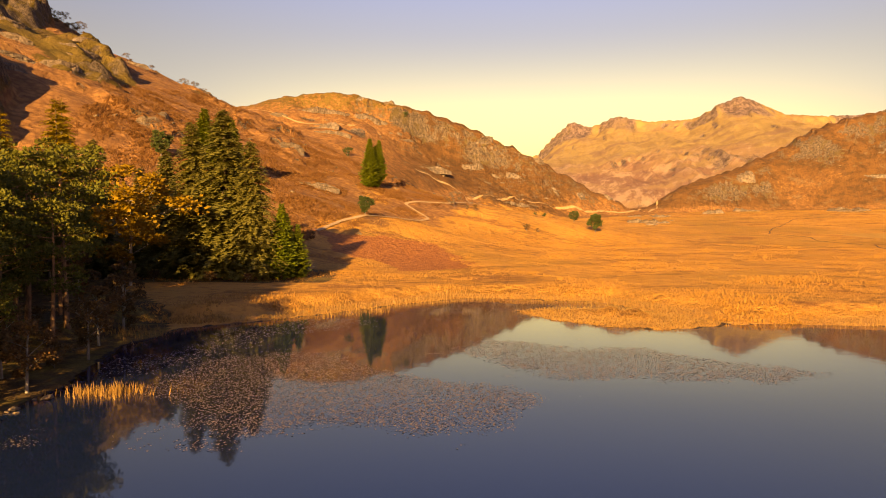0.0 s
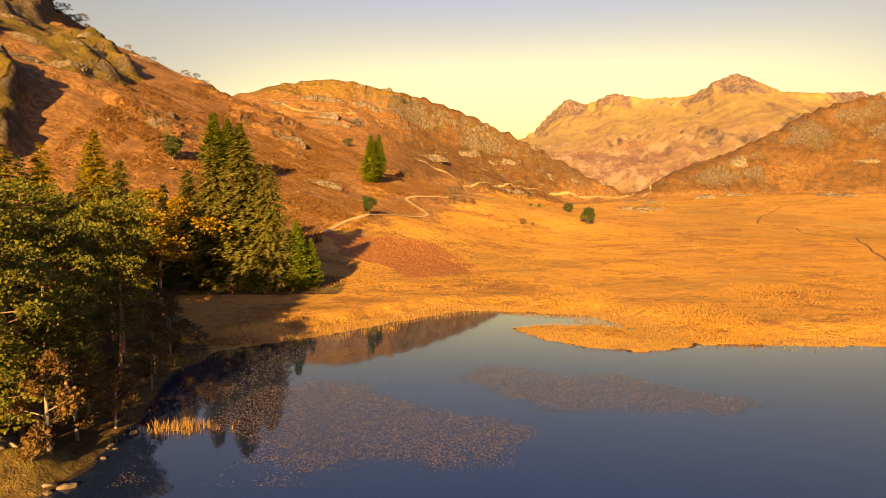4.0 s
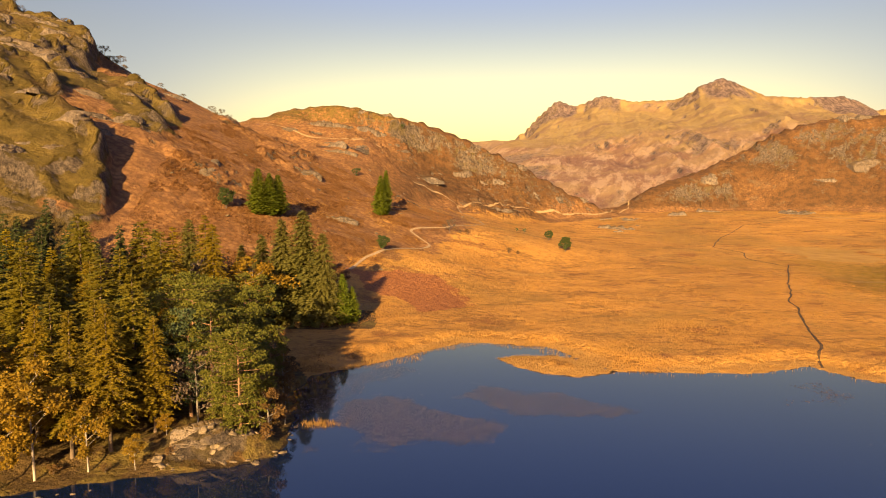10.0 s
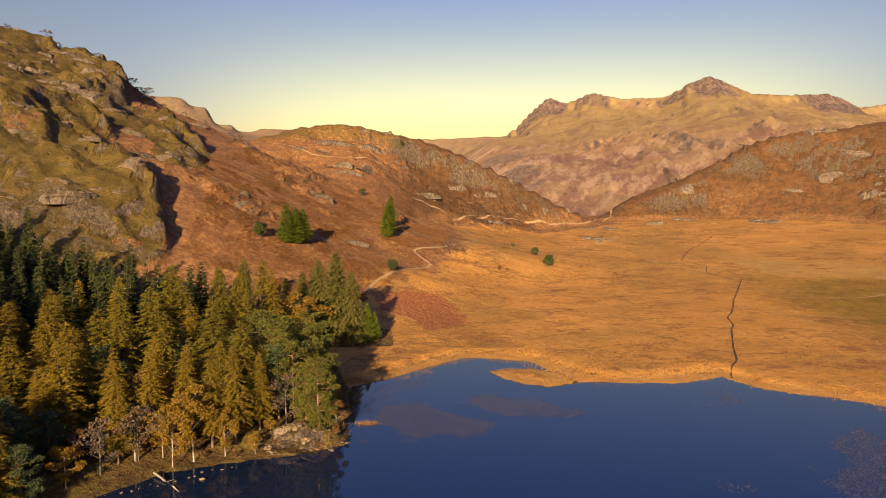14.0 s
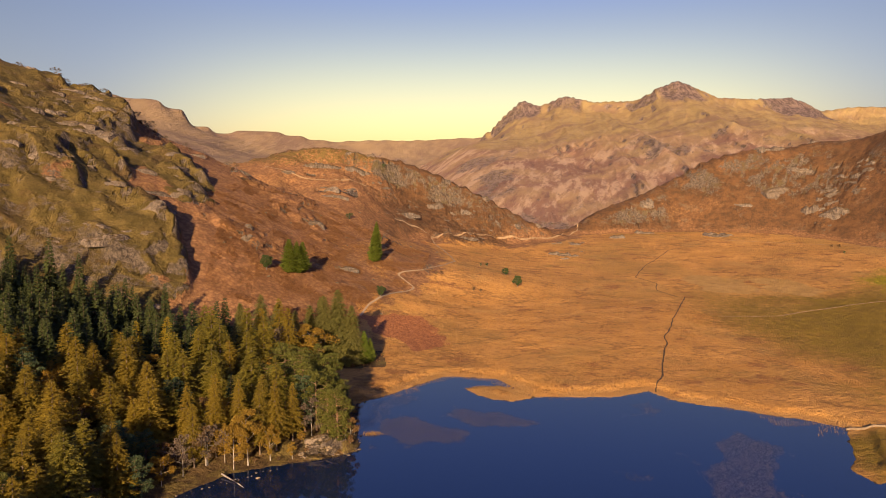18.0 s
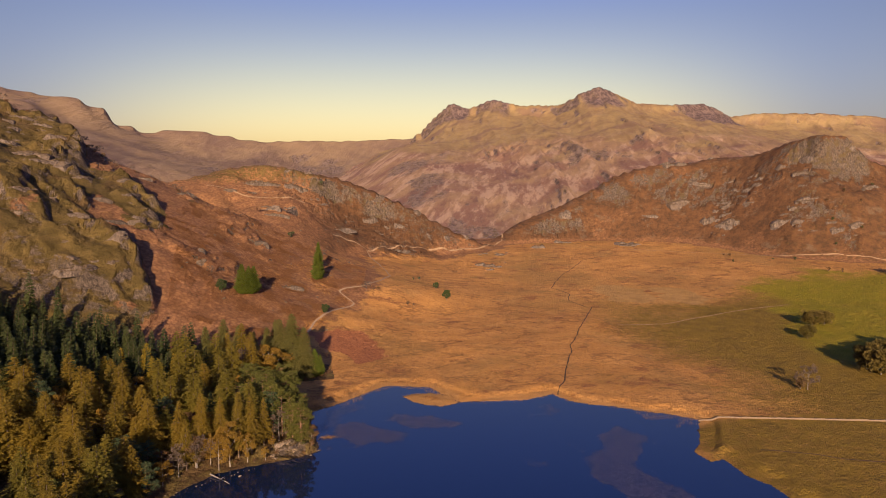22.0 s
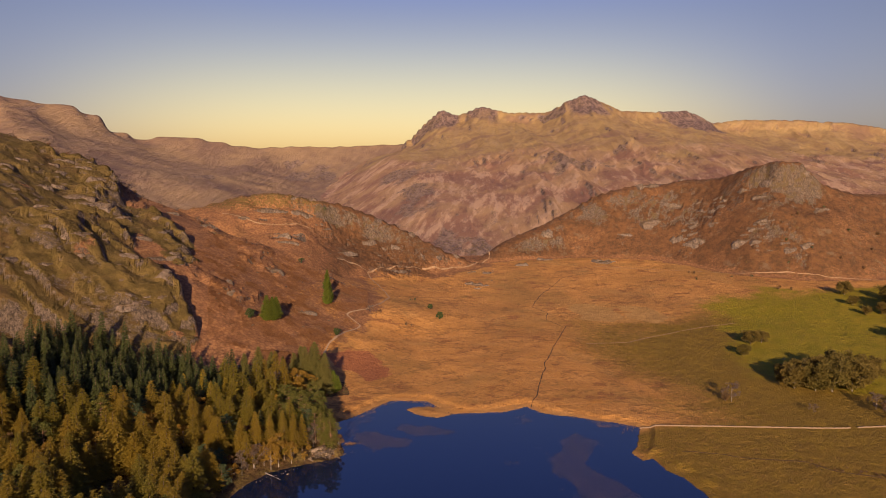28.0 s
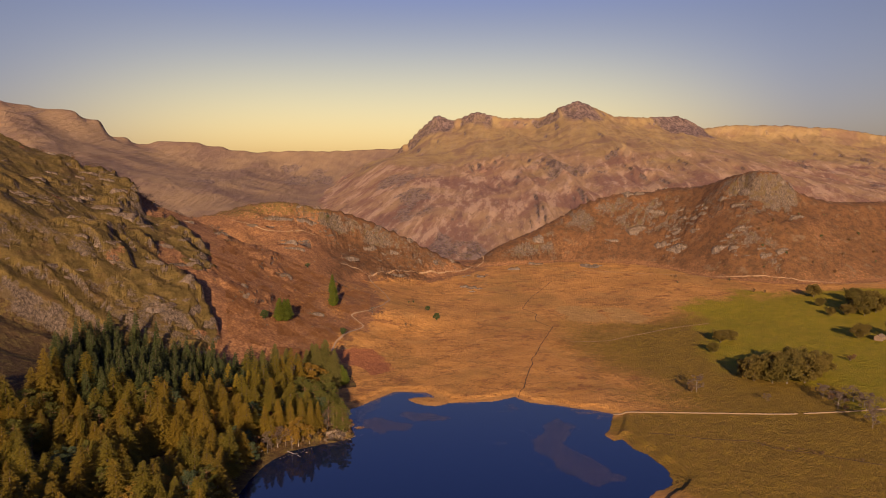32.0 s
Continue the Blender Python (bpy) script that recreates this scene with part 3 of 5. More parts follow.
# ---- ground: one sheet, finer ahead than behind ----
def build_ground():
    cx, cy = -40.0, -330.0
    ang = np.radians(np.concatenate([np.arange(-34, 47, 0.105), np.arange(47, 326, 4.5)]))
    rad, r = [20, 60, 100, 140, 180, 215], 240.0
    while r < 4650:
        rad.append(r)
        r += min(max(0.0051 * r, 1.15), 15)
    rad = np.array(rad)
    a, rr = np.meshgrid(ang, rad)
    x, y = cx + rr * np.sin(a), cy + rr * np.cos(a)
    z, o = land(x, y)
    ny, nx = x.shape
    gy, gx = np.gradient(z, axis=0) / np.gradient(rr, axis=0), np.gradient(z, axis=1) / (rr * np.gradient(a, axis=1))
    slope = np.hypot(gx, gy)
    co = np.stack([x, y, z], -1).reshape(-1, 3)
    co = np.vstack([co, [[cx, cy, ground_z(cx, cy)]]])
    i = np.arange(ny - 1)[:, None] * nx + np.arange(nx)[None]
    j = np.arange(ny - 1)[:, None] * nx + (np.arange(nx)[None] + 1) % nx
    quads = np.stack([i, i + nx, j + nx, j], -1).reshape(-1, 4)
    hub = ny * nx
    tris = np.stack([np.full(nx, hub), np.arange(nx), (np.arange(nx) + 1) % nx], -1)
    me = bpy.data.meshes.new("ground")
    loops = np.concatenate([quads.ravel(), tris.ravel()])
    me.vertices.add(len(co))
    me.vertices.foreach_set("co", co.ravel())
    me.loops.add(len(loops))
    me.loops.foreach_set("vertex_index", loops)
    me.polygons.add(len(quads) + len(tris))
    starts = np.concatenate([np.arange(len(quads)) * 4, len(quads) * 4 + np.arange(len(tris)) * 3])
    me.polygons.foreach_set("loop_start", starts)
    me.polygons.foreach_set("use_smooth", np.ones(len(starts), bool))
    me.update(calc_edges=True)
    n1, n2, n3 = fbm(x, y, 60, 5, seed=81), fbm(x, y, 17, 4, seed=82), fbm(x, y, 220, 4, seed=83)
    far = soft_step(950, 1250, y)
    steep = soft_step(0.7, 1.15, slope + 0.6 * n2)
    u = o["u"]
    broken = soft_step(0.05, 0.15, fbm(x * 0.7, y * 1.3, 15, 4, 0.7, seed=84) + 0.55 * fbm(x, y, 55, 3, seed=85) + 0.13 * soft_step(0.35, 0.9, slope) - 0.115 + 0.05 * o["crag"])
    patch = polyline_distance(x, y, PATCH, True)
    patch = soft_step(-3, 3, np.where(inside(x, y, PATCH), patch, -patch) + 22 * n2 + 10 * n1)
    drift = soft_step(0.05, 0.2, n1 + 0.3 * n2 + 0.1) * soft_step(25, 60, u + 50 * n2)
    meadow = np.clip(soft_step(-20, 45, x - 252 - 0.42 * np.abs(y - 120) + 70 * n1) * soft_step(440, 340, y + 90 * n1) + 0.28 * soft_step(130, 200, x + 60 * n1) * soft_step(60, 10, y), 0, 1)
    knobby = np.exp(-(((x + 41) / 8.5) ** 2 + ((y - 37) / 5) ** 2))
    border = polyline_distance(x, y, BRACKEN_EDGE)
    border = np.where(inside(x, y, BRACKEN_EDGE + [(197, 1100), (-3000, 1100), (-3000, -900), (-160, -900), (-110, 0), (-70, 110)]), border, -border)
    masks = {
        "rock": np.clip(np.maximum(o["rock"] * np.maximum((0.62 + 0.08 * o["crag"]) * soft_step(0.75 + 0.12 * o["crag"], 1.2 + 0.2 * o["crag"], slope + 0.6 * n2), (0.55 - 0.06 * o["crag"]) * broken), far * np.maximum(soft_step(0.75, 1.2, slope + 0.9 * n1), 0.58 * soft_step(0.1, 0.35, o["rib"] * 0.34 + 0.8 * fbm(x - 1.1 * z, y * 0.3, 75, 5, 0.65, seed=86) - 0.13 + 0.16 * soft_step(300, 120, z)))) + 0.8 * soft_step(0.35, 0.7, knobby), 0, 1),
        "moss": np.maximum(o["crag"] * soft_step(-0.2, 0.08, n1 + 0.6 * n2 + 0.24), 0.55 * (o["knoll"] > o["west"]) * soft_step(88, 112, o["knoll"]) + 0.15 * (o["pike"] > o["floor"] + 6) * (x > 200) * soft_step(-0.05, 0.15, n1 + 0.5 * n2) * (y < 900)),
        "bracken": np.clip(soft_step(-12, 14, border + 34 * n1 + 30 * n2 - 2) * (1 - 0.45 * drift * (u < 130)) + soft_step(-16, 0, o["pike"] - o["floor"] + 14 * n1) * (x > 120) * (1 - 0.3 * soft_step(0.1, 0.25, n1 + 0.4 * n2)), 0, 1) * (y < 1000),
        "far": far,
        "heath": (y < 1000) * np.maximum(1.0 * soft_step(-14, 14, o["pike"] - o["floor"] + 14 * n1) * (x > 170) * (1 - 0.35 * soft_step(0.06, 0.2, n1 + 0.4 * n2)), (0.30 + 0.50 * soft_step(-60, 0, x)) * soft_step(18, 42, o["knoll"] + 40 * n1) * (o["knoll"] > o["west"])),
        "dull": np.maximum(0.85 * soft_step(115, 225, x + 50 * n1 + 25 * n2) * soft_step(400, 230, y + 120 * n1 + 40 * n2), 0.9 * soft_step(95, 130, x + 20 * n1) * soft_step(62, 36, y + 15 * n1)) + 0.25 * soft_step(180, 300, x) * (y < 520),
        "pale": np.maximum(soft_step(1.15, 0.85, np.hypot((x - 235) / 24, (y - 350) / 42) + n2), soft_step(1.15, 0.85, np.hypot((x - 281) / 22, (y - 327) / 32) + n2)),
        "shaded_litter": inside(x, y, SHADED_LITTER) * soft_step(-3, -1, o["shore"]) * (1 - 0.35 * soft_step(0.2, 0.5, knobby)),
        "rust": patch,
        "cliff": far * o["cliff"],
        "dale": far * o["dale"],
        "high": far * soft_step(120, 330, z + 260 * n3),
        "green": meadow * (1 - soft_step(14, 26, z)),
        "wet": soft_step(0.9, -0.6, o["shore"]),
        "reed": soft_step(9, 2, o["shore"] + 6 * n2) * soft_step(60, 100, y + 0.3 * x),
    }
    for key, v in masks.items():
        at = me.attributes.new(key, "FLOAT", "POINT")
        at.data.foreach_set("value", np.append(v.ravel(), 0.0).astype(np.float32))
    me.materials.append(MAT_GROUND)
    return tagged(new("ground", me), "autumn moorland ground of straw grass, bracken and crags", "ground", kind="structure")


build_ground()

bm = bmesh.new()
bmesh.ops.create_grid(bm, x_segments=1, y_segments=1, size=1)
for v in bm.verts:
    v.co.x, v.co.y = v.co.x * 130 + 25, v.co.y * 175 - 40
me = bpy.data.meshes.new("water")
bm.to_mesh(me)
me.materials.append(MAT_WATER)
tagged(new("water", me), "calm dark blue tarn reflecting the sky", "water", kind="structure")


# ---- mesh helpers ----
def mesh_np(name, verts, faces, mats, smooth=False, ids=None):
    """A mesh from an array of places and lists of faces."""
    me = bpy.data.meshes.new(name)
    me.from_pydata([tuple(v) for v in np.asarray(verts).tolist()], [], [tuple(f) for f in faces])
    for m in mats:
        me.materials.append(m)
    if smooth:
        me.polygons.foreach_set("use_smooth", np.ones(len(me.polygons), bool))
    if ids is not None:
        me.polygons.foreach_set("material_index", np.asarray(ids, np.int32))
    me.update()
    return me


def part(name, me, parent, label=""):
    ob = new(name, me)
    ob.parent = parent
    return tagged(ob, label)


class Shape:
    """Gathers tubes and leaf sprays into one mesh."""
    def __init__(self):
        self.v, self.f = [], []

    def tube(self, pts, radii, sides=6):
        pts = [Vector(p) for p in pts]
        start = len(self.v)
        for k, (p, r) in enumerate(zip(pts, radii)):
            way = (pts[min(k + 1, len(pts) - 1)] - pts[max(k - 1, 0)]).normalized()
            side = way.orthogonal().normalized()
            other = way.cross(side)
            for s in range(sides):
                a = 2 * math.pi * s / sides
                self.v.append(p + r * (math.cos(a) * side + math.sin(a) * other))
        for k in range(len(pts) - 1):
            for s in range(sides):
                i, j = start + k * sides + s, start + k * sides + (s + 1) % sides
                self.f.append((i, j, j + sides, i + sides))
        self.f.append(tuple(range(start + (len(pts) - 1) * sides, start + len(pts) * sides)))

    def kite(self, base, tip, width, normal, sag=0.0):
        """A leaf or spray: four corners folded along its rib."""
        way = tip - base
        side = way.cross(normal)
        if side.length < 1e-6:
            side = way.orthogonal()
        side = side.normalized() * width
        mid = base + 0.5 * way - normal * sag
        n = len(self.v)
        self.v += [base, mid - side, tip, mid + side]
        self.f.append((n, n + 1, n + 2, n + 3))

    def mesh(self, name, mat, smooth=False):
        return mesh_np(name, np.array([tuple(v) for v in self.v]), self.f, [mat], smooth)


# ---- bark and foliage ----
def bark_material(name, light, dark):
    g = Mat(name, 0.9, 0.15)
    n = g.noise(2.5, 5, 0.7, stretch=(1, 1, 0.3))
    g.bump(n, 0.6, 0.05)
    return g.done(g.mix(g.ramp(n, 0.35, 0.65), light, dark))


def leaf_material(name, a, b, c, through=0.25):
    """Foliage that varies from tree to tree and from spray to spray."""
    g = Mat(name, 0.75, 0.2)
    col = g.mix(g.ramp(g.rand(), 0.0, 1.0), a, b)
    col = g.mix(g.ramp(g.island(), 0.3, 1.0, 0, 0.6), col, c)
    col = g.mix(g.ramp(g.noise(0.5, 4, 0.7), 0.45, 0.75, 0, 0.45), col, (a[0] * 0.45, a[1] * 0.45, a[2] * 0.45))
    g.done(col)
    tr = g.n.new("ShaderNodeBsdfTranslucent")
    g.l.new(col, tr.inputs[0])
    mx = g.n.new("ShaderNodeMixShader")
    mx.inputs[0].default_value = through
    g.l.new(g.b.outputs[0], mx.inputs[1])
    g.l.new(tr.outputs[0], mx.inputs[2])
    g.l.new(mx.outputs[0], g.n["Material Output"].inputs[0])
    return g.m


BARK_BROWN = bark_material("brown_bark", (0.16, 0.11, 0.075), (0.07, 0.05, 0.035))
BARK_PINE = bark_material("pine_bark", (0.26, 0.14, 0.075), (0.10, 0.06, 0.04))
BARK_PALE = bark_material("birch_bark", (0.34, 0.29, 0.23), (0.12, 0.09, 0.075))
BARK_GREY = bark_material("grey_bark", (0.22, 0.19, 0.16), (0.12, 0.10, 0.085))
LEAF_SPRUCE = leaf_material("spruce_needles", (0.038, 0.050, 0.014), (0.055, 0.064, 0.017), (0.084, 0.086, 0.023))
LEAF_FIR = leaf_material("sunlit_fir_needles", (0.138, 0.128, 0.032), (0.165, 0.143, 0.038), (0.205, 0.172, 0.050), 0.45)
LEAF_BRIGHT = leaf_material("bright_cypress_needles", (0.090, 0.120, 0.012), (0.105, 0.125, 0.014), (0.150, 0.160, 0.022))
LEAF_LARCH = leaf_material("larch_needles", (0.215, 0.143, 0.015), (0.160, 0.117, 0.015), (0.250, 0.168, 0.022), 0.42)
LEAF_OLIVE = leaf_material("olive_larch_needles", (0.172, 0.132, 0.015), (0.135, 0.113, 0.015), (0.215, 0.160, 0.024), 0.42)
LEAF_PINE = leaf_material("pine_needles", (0.070, 0.074, 0.012), (0.092, 0.088, 0.014), (0.132, 0.116, 0.021))
LEAF_YELLOW = leaf_material("yellow_larch_needles", (0.290, 0.205, 0.018), (0.250, 0.185, 0.018), (0.340, 0.240, 0.028), 0.45)
LEAF_BLUE = leaf_material("dark_pine_needles", (0.040, 0.058, 0.026), (0.052, 0.070, 0.028), (0.080, 0.095, 0.036))
LEAF_BIRCH = leaf_material("golden_birch_leaves", (0.270, 0.150, 0.018), (0.200, 0.125, 0.020), (0.320, 0.180, 0.024), 0.4)
LEAF_RUST = leaf_material("rusty_leaves", (0.125, 0.064, 0.022), (0.10, 0.060, 0.024), (0.165, 0.088, 0.030))
LEAF_OAK = leaf_material("brown_oak_leaves", (0.105, 0.074, 0.014), (0.086, 0.068, 0.012), (0.140, 0.096, 0.020), 0.25)
LEAF_GREEN = leaf_material("holly_leaves", (0.035, 0.055, 0.016), (0.05, 0.065, 0.018), (0.075, 0.085, 0.025))
TWIG = leaf_material("bare_twigs", (0.092, 0.062, 0.042), (0.110, 0.076, 0.048), (0.075, 0.052, 0.038), 0.1)


# ---- trees ----
def conifer(rng, h, spread, levels, per, stations, start=0.06, droop=0.25, rise=0.1, thin=0.0, fat=0.42, limbs=0.12, leaf=1.0):
    """A conifer's trunk and crown: whorls of branches, each with flat sprays on both sides."""
    trunk, crown = Shape(), Shape()
    lean = Vector((rng.uniform(-1, 1), rng.uniform(-1, 1), 0)) * 0.012 * h
    def axis(f):
        return Vector((0, 0, f * h)) + lean * f * f
    trunk.tube([axis(f) for f in (-0.01, 0.03, 0.3, 0.6, 0.85, 1.0)], [0.019 * h, 0.0145 * h, 0.011 * h, 0.007 * h, 0.003 * h, 0.0008 * h], 7)
    turn = 0.0
    for k in range(levels):
        f = start + (1 - start) * (k + 0.4 * rng.random()) / levels
        f = min(f, 0.985)
        reach = spread * h * (1 - f) ** 0.8 * min(1.0, 0.55 + 4 * (f - start)) + 0.02 * h
        turn += 2.4
        for b in range(per):
            if rng.random() < thin:
                continue
            a = turn + 2 * math.pi * (b + rng.uniform(-0.35, 0.35)) / per
            L = reach * rng.uniform(0.65, 1.15)
            out, side = Vector((math.cos(a), math.sin(a), 0)), Vector((-math.sin(a), math.cos(a), 0))
            base = axis(f) + Vector((0, 0, rng.uniform(-0.022, 0.022) * h))
            lift = rise + 0.55 * max(0, f - 0.6)
            def along(s):
                return base + out * L * s + Vector((0, 0, L * (lift * s - droop * s * s)))
            if L > 0.1 * h and rng.random() < limbs:
                trunk.tube([along(0), along(0.5), along(0.85)], [0.0028 * h, 0.0018 * h, 0.0007 * h], 3)
            for s in stations:
                for sg in (-1, 1):
                    ln = L * (0.62 - 0.42 * s) * rng.uniform(0.75, 1.2) * leaf + 0.010 * h
                    way = (out * 0.75 + side * sg * rng.uniform(0.6, 1.0)).normalized()
                    p = along(s)
                    tip = p + way * ln + Vector((0, 0, -ln * rng.uniform(-0.3, 0.6)))
                    crown.kite(p - way * ln * 0.15, tip, ln * fat, (Vector((0, 0, 1)) + out * rng.uniform(-0.9, 0.9) + side * rng.uniform(-0.9, 0.9)).normalized(), 0.12 * ln)
            for tip in (0.88, 1.06):
                p, q = along(tip - 0.44 * leaf), along(tip)
                crown.kite(p, q, (q - p).length * fat * 1.15, Vector((0, 0, 1)), 0.03 * L)
    crown.kite(axis(0.94), axis(1.012), 0.008 * h, Vector((1, 0, 0)))
    crown.kite(axis(0.94), axis(1.012), 0.008 * h, Vector((0, 1, 0)))
    return trunk, crown


def puff(crown, rng, centre, radius, count, leaf, flat=1.0, skyward=0.35):
    """A clump of leaves that point away from its middle."""
    for _ in range(count):
        d = Vector((rng.gauss(0, 1), rng.gauss(0, 1), rng.gauss(0, 1) + skyward)).normalized()
        p = centre + Vector((d.x, d.y, d.z * flat)) * radius * rng.uniform(0.35, 1.0)
        ln = leaf * rng.uniform(0.6, 1.35)
        way = (d + Vector((rng.uniform(-1, 1), rng.uniform(-1, 1), rng.uniform(-0.8, 0.8)))).normalized()
        crown.kite(p, p + way * ln, ln * 0.42, Vector((rng.uniform(-1, 1), rng.uniform(-1, 1), rng.uniform(0.2, 1.2))).normalized(), 0.1 * ln)


def pine(rng, h, bare=0.38, clumps=24, count=135):
    trunk, crown = Shape(), Shape()
    bend = [Vector((rng.uniform(-1, 1), rng.uniform(-1, 1), 0)) * 0.02 * h for _ in range(3)]
    def axis(f):
        return Vector((0, 0, f * h)) + bend[0] * math.sin(2.2 * f) + bend[1] * f * f
    trunk.tube([axis(f) for f in (-0.01, 0.02, 0.25, 0.5, 0.75, 0.93)], [0.024 * h, 0.018 * h, 0.014 * h, 0.011 * h, 0.007 * h, 0.003 * h], 7)
    for k in range(clumps):
        f = bare + (0.97 - bare) * (k + rng.random()) / clumps
        a = 2.4 * k + rng.uniform(-0.5, 0.5)
        wide = 0.2 * h * (0.55 + 0.9 * math.sin(math.pi * min(1, (f - bare) / (1.02 - bare)) ** 0.8)) * rng.uniform(0.35, 1.05)
        p = axis(f)
        q = p + Vector((math.cos(a) * wide, math.sin(a) * wide, wide * rng.uniform(0.05, 0.4)))
        trunk.tube([p, p.lerp(q, 0.55) + Vector((0, 0, -0.03 * wide)), q], [0.005 * h, 0.003 * h, 0.001 * h], 4)
        puff(crown, rng, q, 0.075 * h * rng.uniform(0.7, 1.25), count, 0.0175 * h, 0.5, 0.6)
        if rng.random() < 0.6:
            puff(crown, rng, p.lerp(q, 0.55), 0.06 * h, count // 2, 0.0175 * h, 0.55, 0.6)
    puff(crown, rng, axis(0.96), 0.07 * h, count, 0.0175 * h, 0.7, 0.7)
    for k in range(5):
        f, a = rng.uniform(0.2, bare), rng.uniform(0, 6.3)
        p = axis(f)
        trunk.tube([p, p + Vector((math.cos(a), math.sin(a), 0.1)) * 0.07 * h], [0.004 * h, 0.001 * h], 3)
    return trunk, crown


def broadleaf(rng, h, width, low, limbs, leaves, leaf, twigs=2, puffs=1.0, stems=1, upright=0.5, girth=1.0):
    """A broad-leaved tree: limbs that fork, with leaf clumps at their ends."""
    trunk, crown = Shape(), Shape()
    ends = []
    def grow(p, way, length, radius, depth):
        bend = Vector((rng.uniform(-1, 1), rng.uniform(-1, 1), rng.uniform(-0.3, 0.6))) * 0.22 * length
        m, q = p + way * length * 0.5 + bend * 0.4, p + way * length + bend * 0.5
        trunk.tube([p, m, q], [radius, radius * 0.8, radius * 0.55], 5 if depth < 2 else 3)
        if depth >= twigs:
            ends.append((q, length))
            return
        for _ in range(rng.choice((2, 3, 3))):
            w = (way + Vector((rng.uniform(-1, 1), rng.uniform(-1, 1), rng.uniform(-0.35, 0.7))) * 0.8).normalized()
            grow(q, w, length * rng.uniform(0.55, 0.8), radius * 0.5, depth + 1)
        if rng.random() < 0.5:
            ends.append((m, length * 0.7))
    for s in range(stems):
        off = Vector((rng.uniform(-1, 1), rng.uniform(-1, 1), 0)) * (0.06 * h if stems > 1 else 0)
        top = off * 2.5 + Vector((rng.uniform(-0.03, 0.03) * h, rng.uniform(-0.03, 0.03) * h, h * 0.72))
        trunk.tube([off - Vector((0, 0, 0.1)), off + Vector((0, 0, 0.02 * h)), off.lerp(top, 0.4) + Vector((0, 0, 0.1 * h)), top], [girth * g * h / stems ** 0.5 for g in (0.026, 0.02, 0.014, 0.004)], 7)
        for k in range(limbs):
            f = low + (0.98 - low) * (k + rng.random()) / limbs
            a = 2.4 * k + rng.uniform(-0.5, 0.5)
            p = off.lerp(top, min(1, f))
            wide = width * h * (0.4 + 0.75 * math.sin(math.pi * min(1, (f - low) / (1.06 - low)) ** 0.7)) * rng.uniform(0.65, 1.05)
            way = Vector((math.cos(a), math.sin(a), upright * rng.uniform(0.5, 1.3) + 0.5 * max(0, f - 0.6))).normalized()
            grow(p, way, wide * 0.5, 0.0065 * h * girth, 1)
    per = max(3, int(leaves / max(1, len(ends))))
    for q, ln in ends:
        puff(crown, rng, q, max(0.05 * h, ln * 0.75) * puffs * rng.uniform(0.7, 1.2), per, leaf, 0.8, 0.3)
    return trunk, crown


def tree_kind(name, label, category, bark, leafage, make, variants, group):
    """Builds a few variants of a kind; each is an Empty at the base with a trunk and a crown."""
    return {"name": name, "label": label, "category": category, "group": group,
            "meshes": [(lambda tc: (tc[0].mesh(name + "_trunk", bark, True), tc[1].mesh(name + "_crown", leafage)))(make(random.Random(hash_seed(name) + k))) for k in range(variants)]}


def hash_seed(text):
    return sum((k + 1) * ord(c) for k, c in enumerate(text))


PLACE = random.Random(4)


def plant(kind, x, y, height, sink=0.15, label="", widen=1.0, z=None, pick=None):
    """Sets a tree of a kind, whose meshes are one metre high, on the ground."""
    root = new(kind["name"])
    root.empty_display_size = 0.5
    tagged(root, label or kind["label"], kind["category"], kind["group"])
    trunk, crown = kind["meshes"][PLACE.randrange(len(kind["meshes"])) if pick is None else pick]
    part("trunk", trunk, root)
    part("crown", crown, root)
    root.location = (x, y, (ground_z(x, y) if z is None else z) - sink)
    root.rotation_euler = (0, 0, PLACE.uniform(0, 6.283))
    root.scale = (height * widen, height * widen, height)
    return root


SPRUCE = tree_kind("spruce_tree", "dark green spruce in a dense plantation on the slope", "spruce tree", BARK_BROWN, LEAF_SPRUCE,
                   lambda r: conifer(r, 1.0, 0.180, 30, 8, (0.3, 0.52, 0.74), droop=0.42, thin=0.08, fat=0.34, leaf=0.8), 4, "spruce plantation")
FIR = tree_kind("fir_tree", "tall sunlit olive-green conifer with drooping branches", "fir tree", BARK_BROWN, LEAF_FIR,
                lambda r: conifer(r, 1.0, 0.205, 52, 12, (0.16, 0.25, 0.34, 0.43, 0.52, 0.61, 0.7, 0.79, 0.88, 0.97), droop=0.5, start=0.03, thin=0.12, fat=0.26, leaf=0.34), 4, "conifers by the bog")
CYPRESS = tree_kind("cypress_tree", "bright green conifer standing alone on the bracken slope", "conifer", BARK_BROWN, LEAF_BRIGHT,
                    lambda r: conifer(r, 1.0, 0.215, 44, 12, (0.3, 0.5, 0.7, 0.9), droop=0.15, rise=0.55, start=0.02, thin=0.03, fat=0.32, leaf=0.75), 3, "conifers on the slope")
LARCH = tree_kind("larch_tree", "golden-olive larch with feathery autumn needles", "larch tree", BARK_BROWN, LEAF_LARCH,
                  lambda r: conifer(r, 1.0, 0.265, 34, 9, (0.22, 0.34, 0.46, 0.58, 0.7, 0.82, 0.94), droop=0.34, rise=0.2, start=0.1, thin=0.16, fat=0.25, leaf=0.42), 4, "larch plantation")
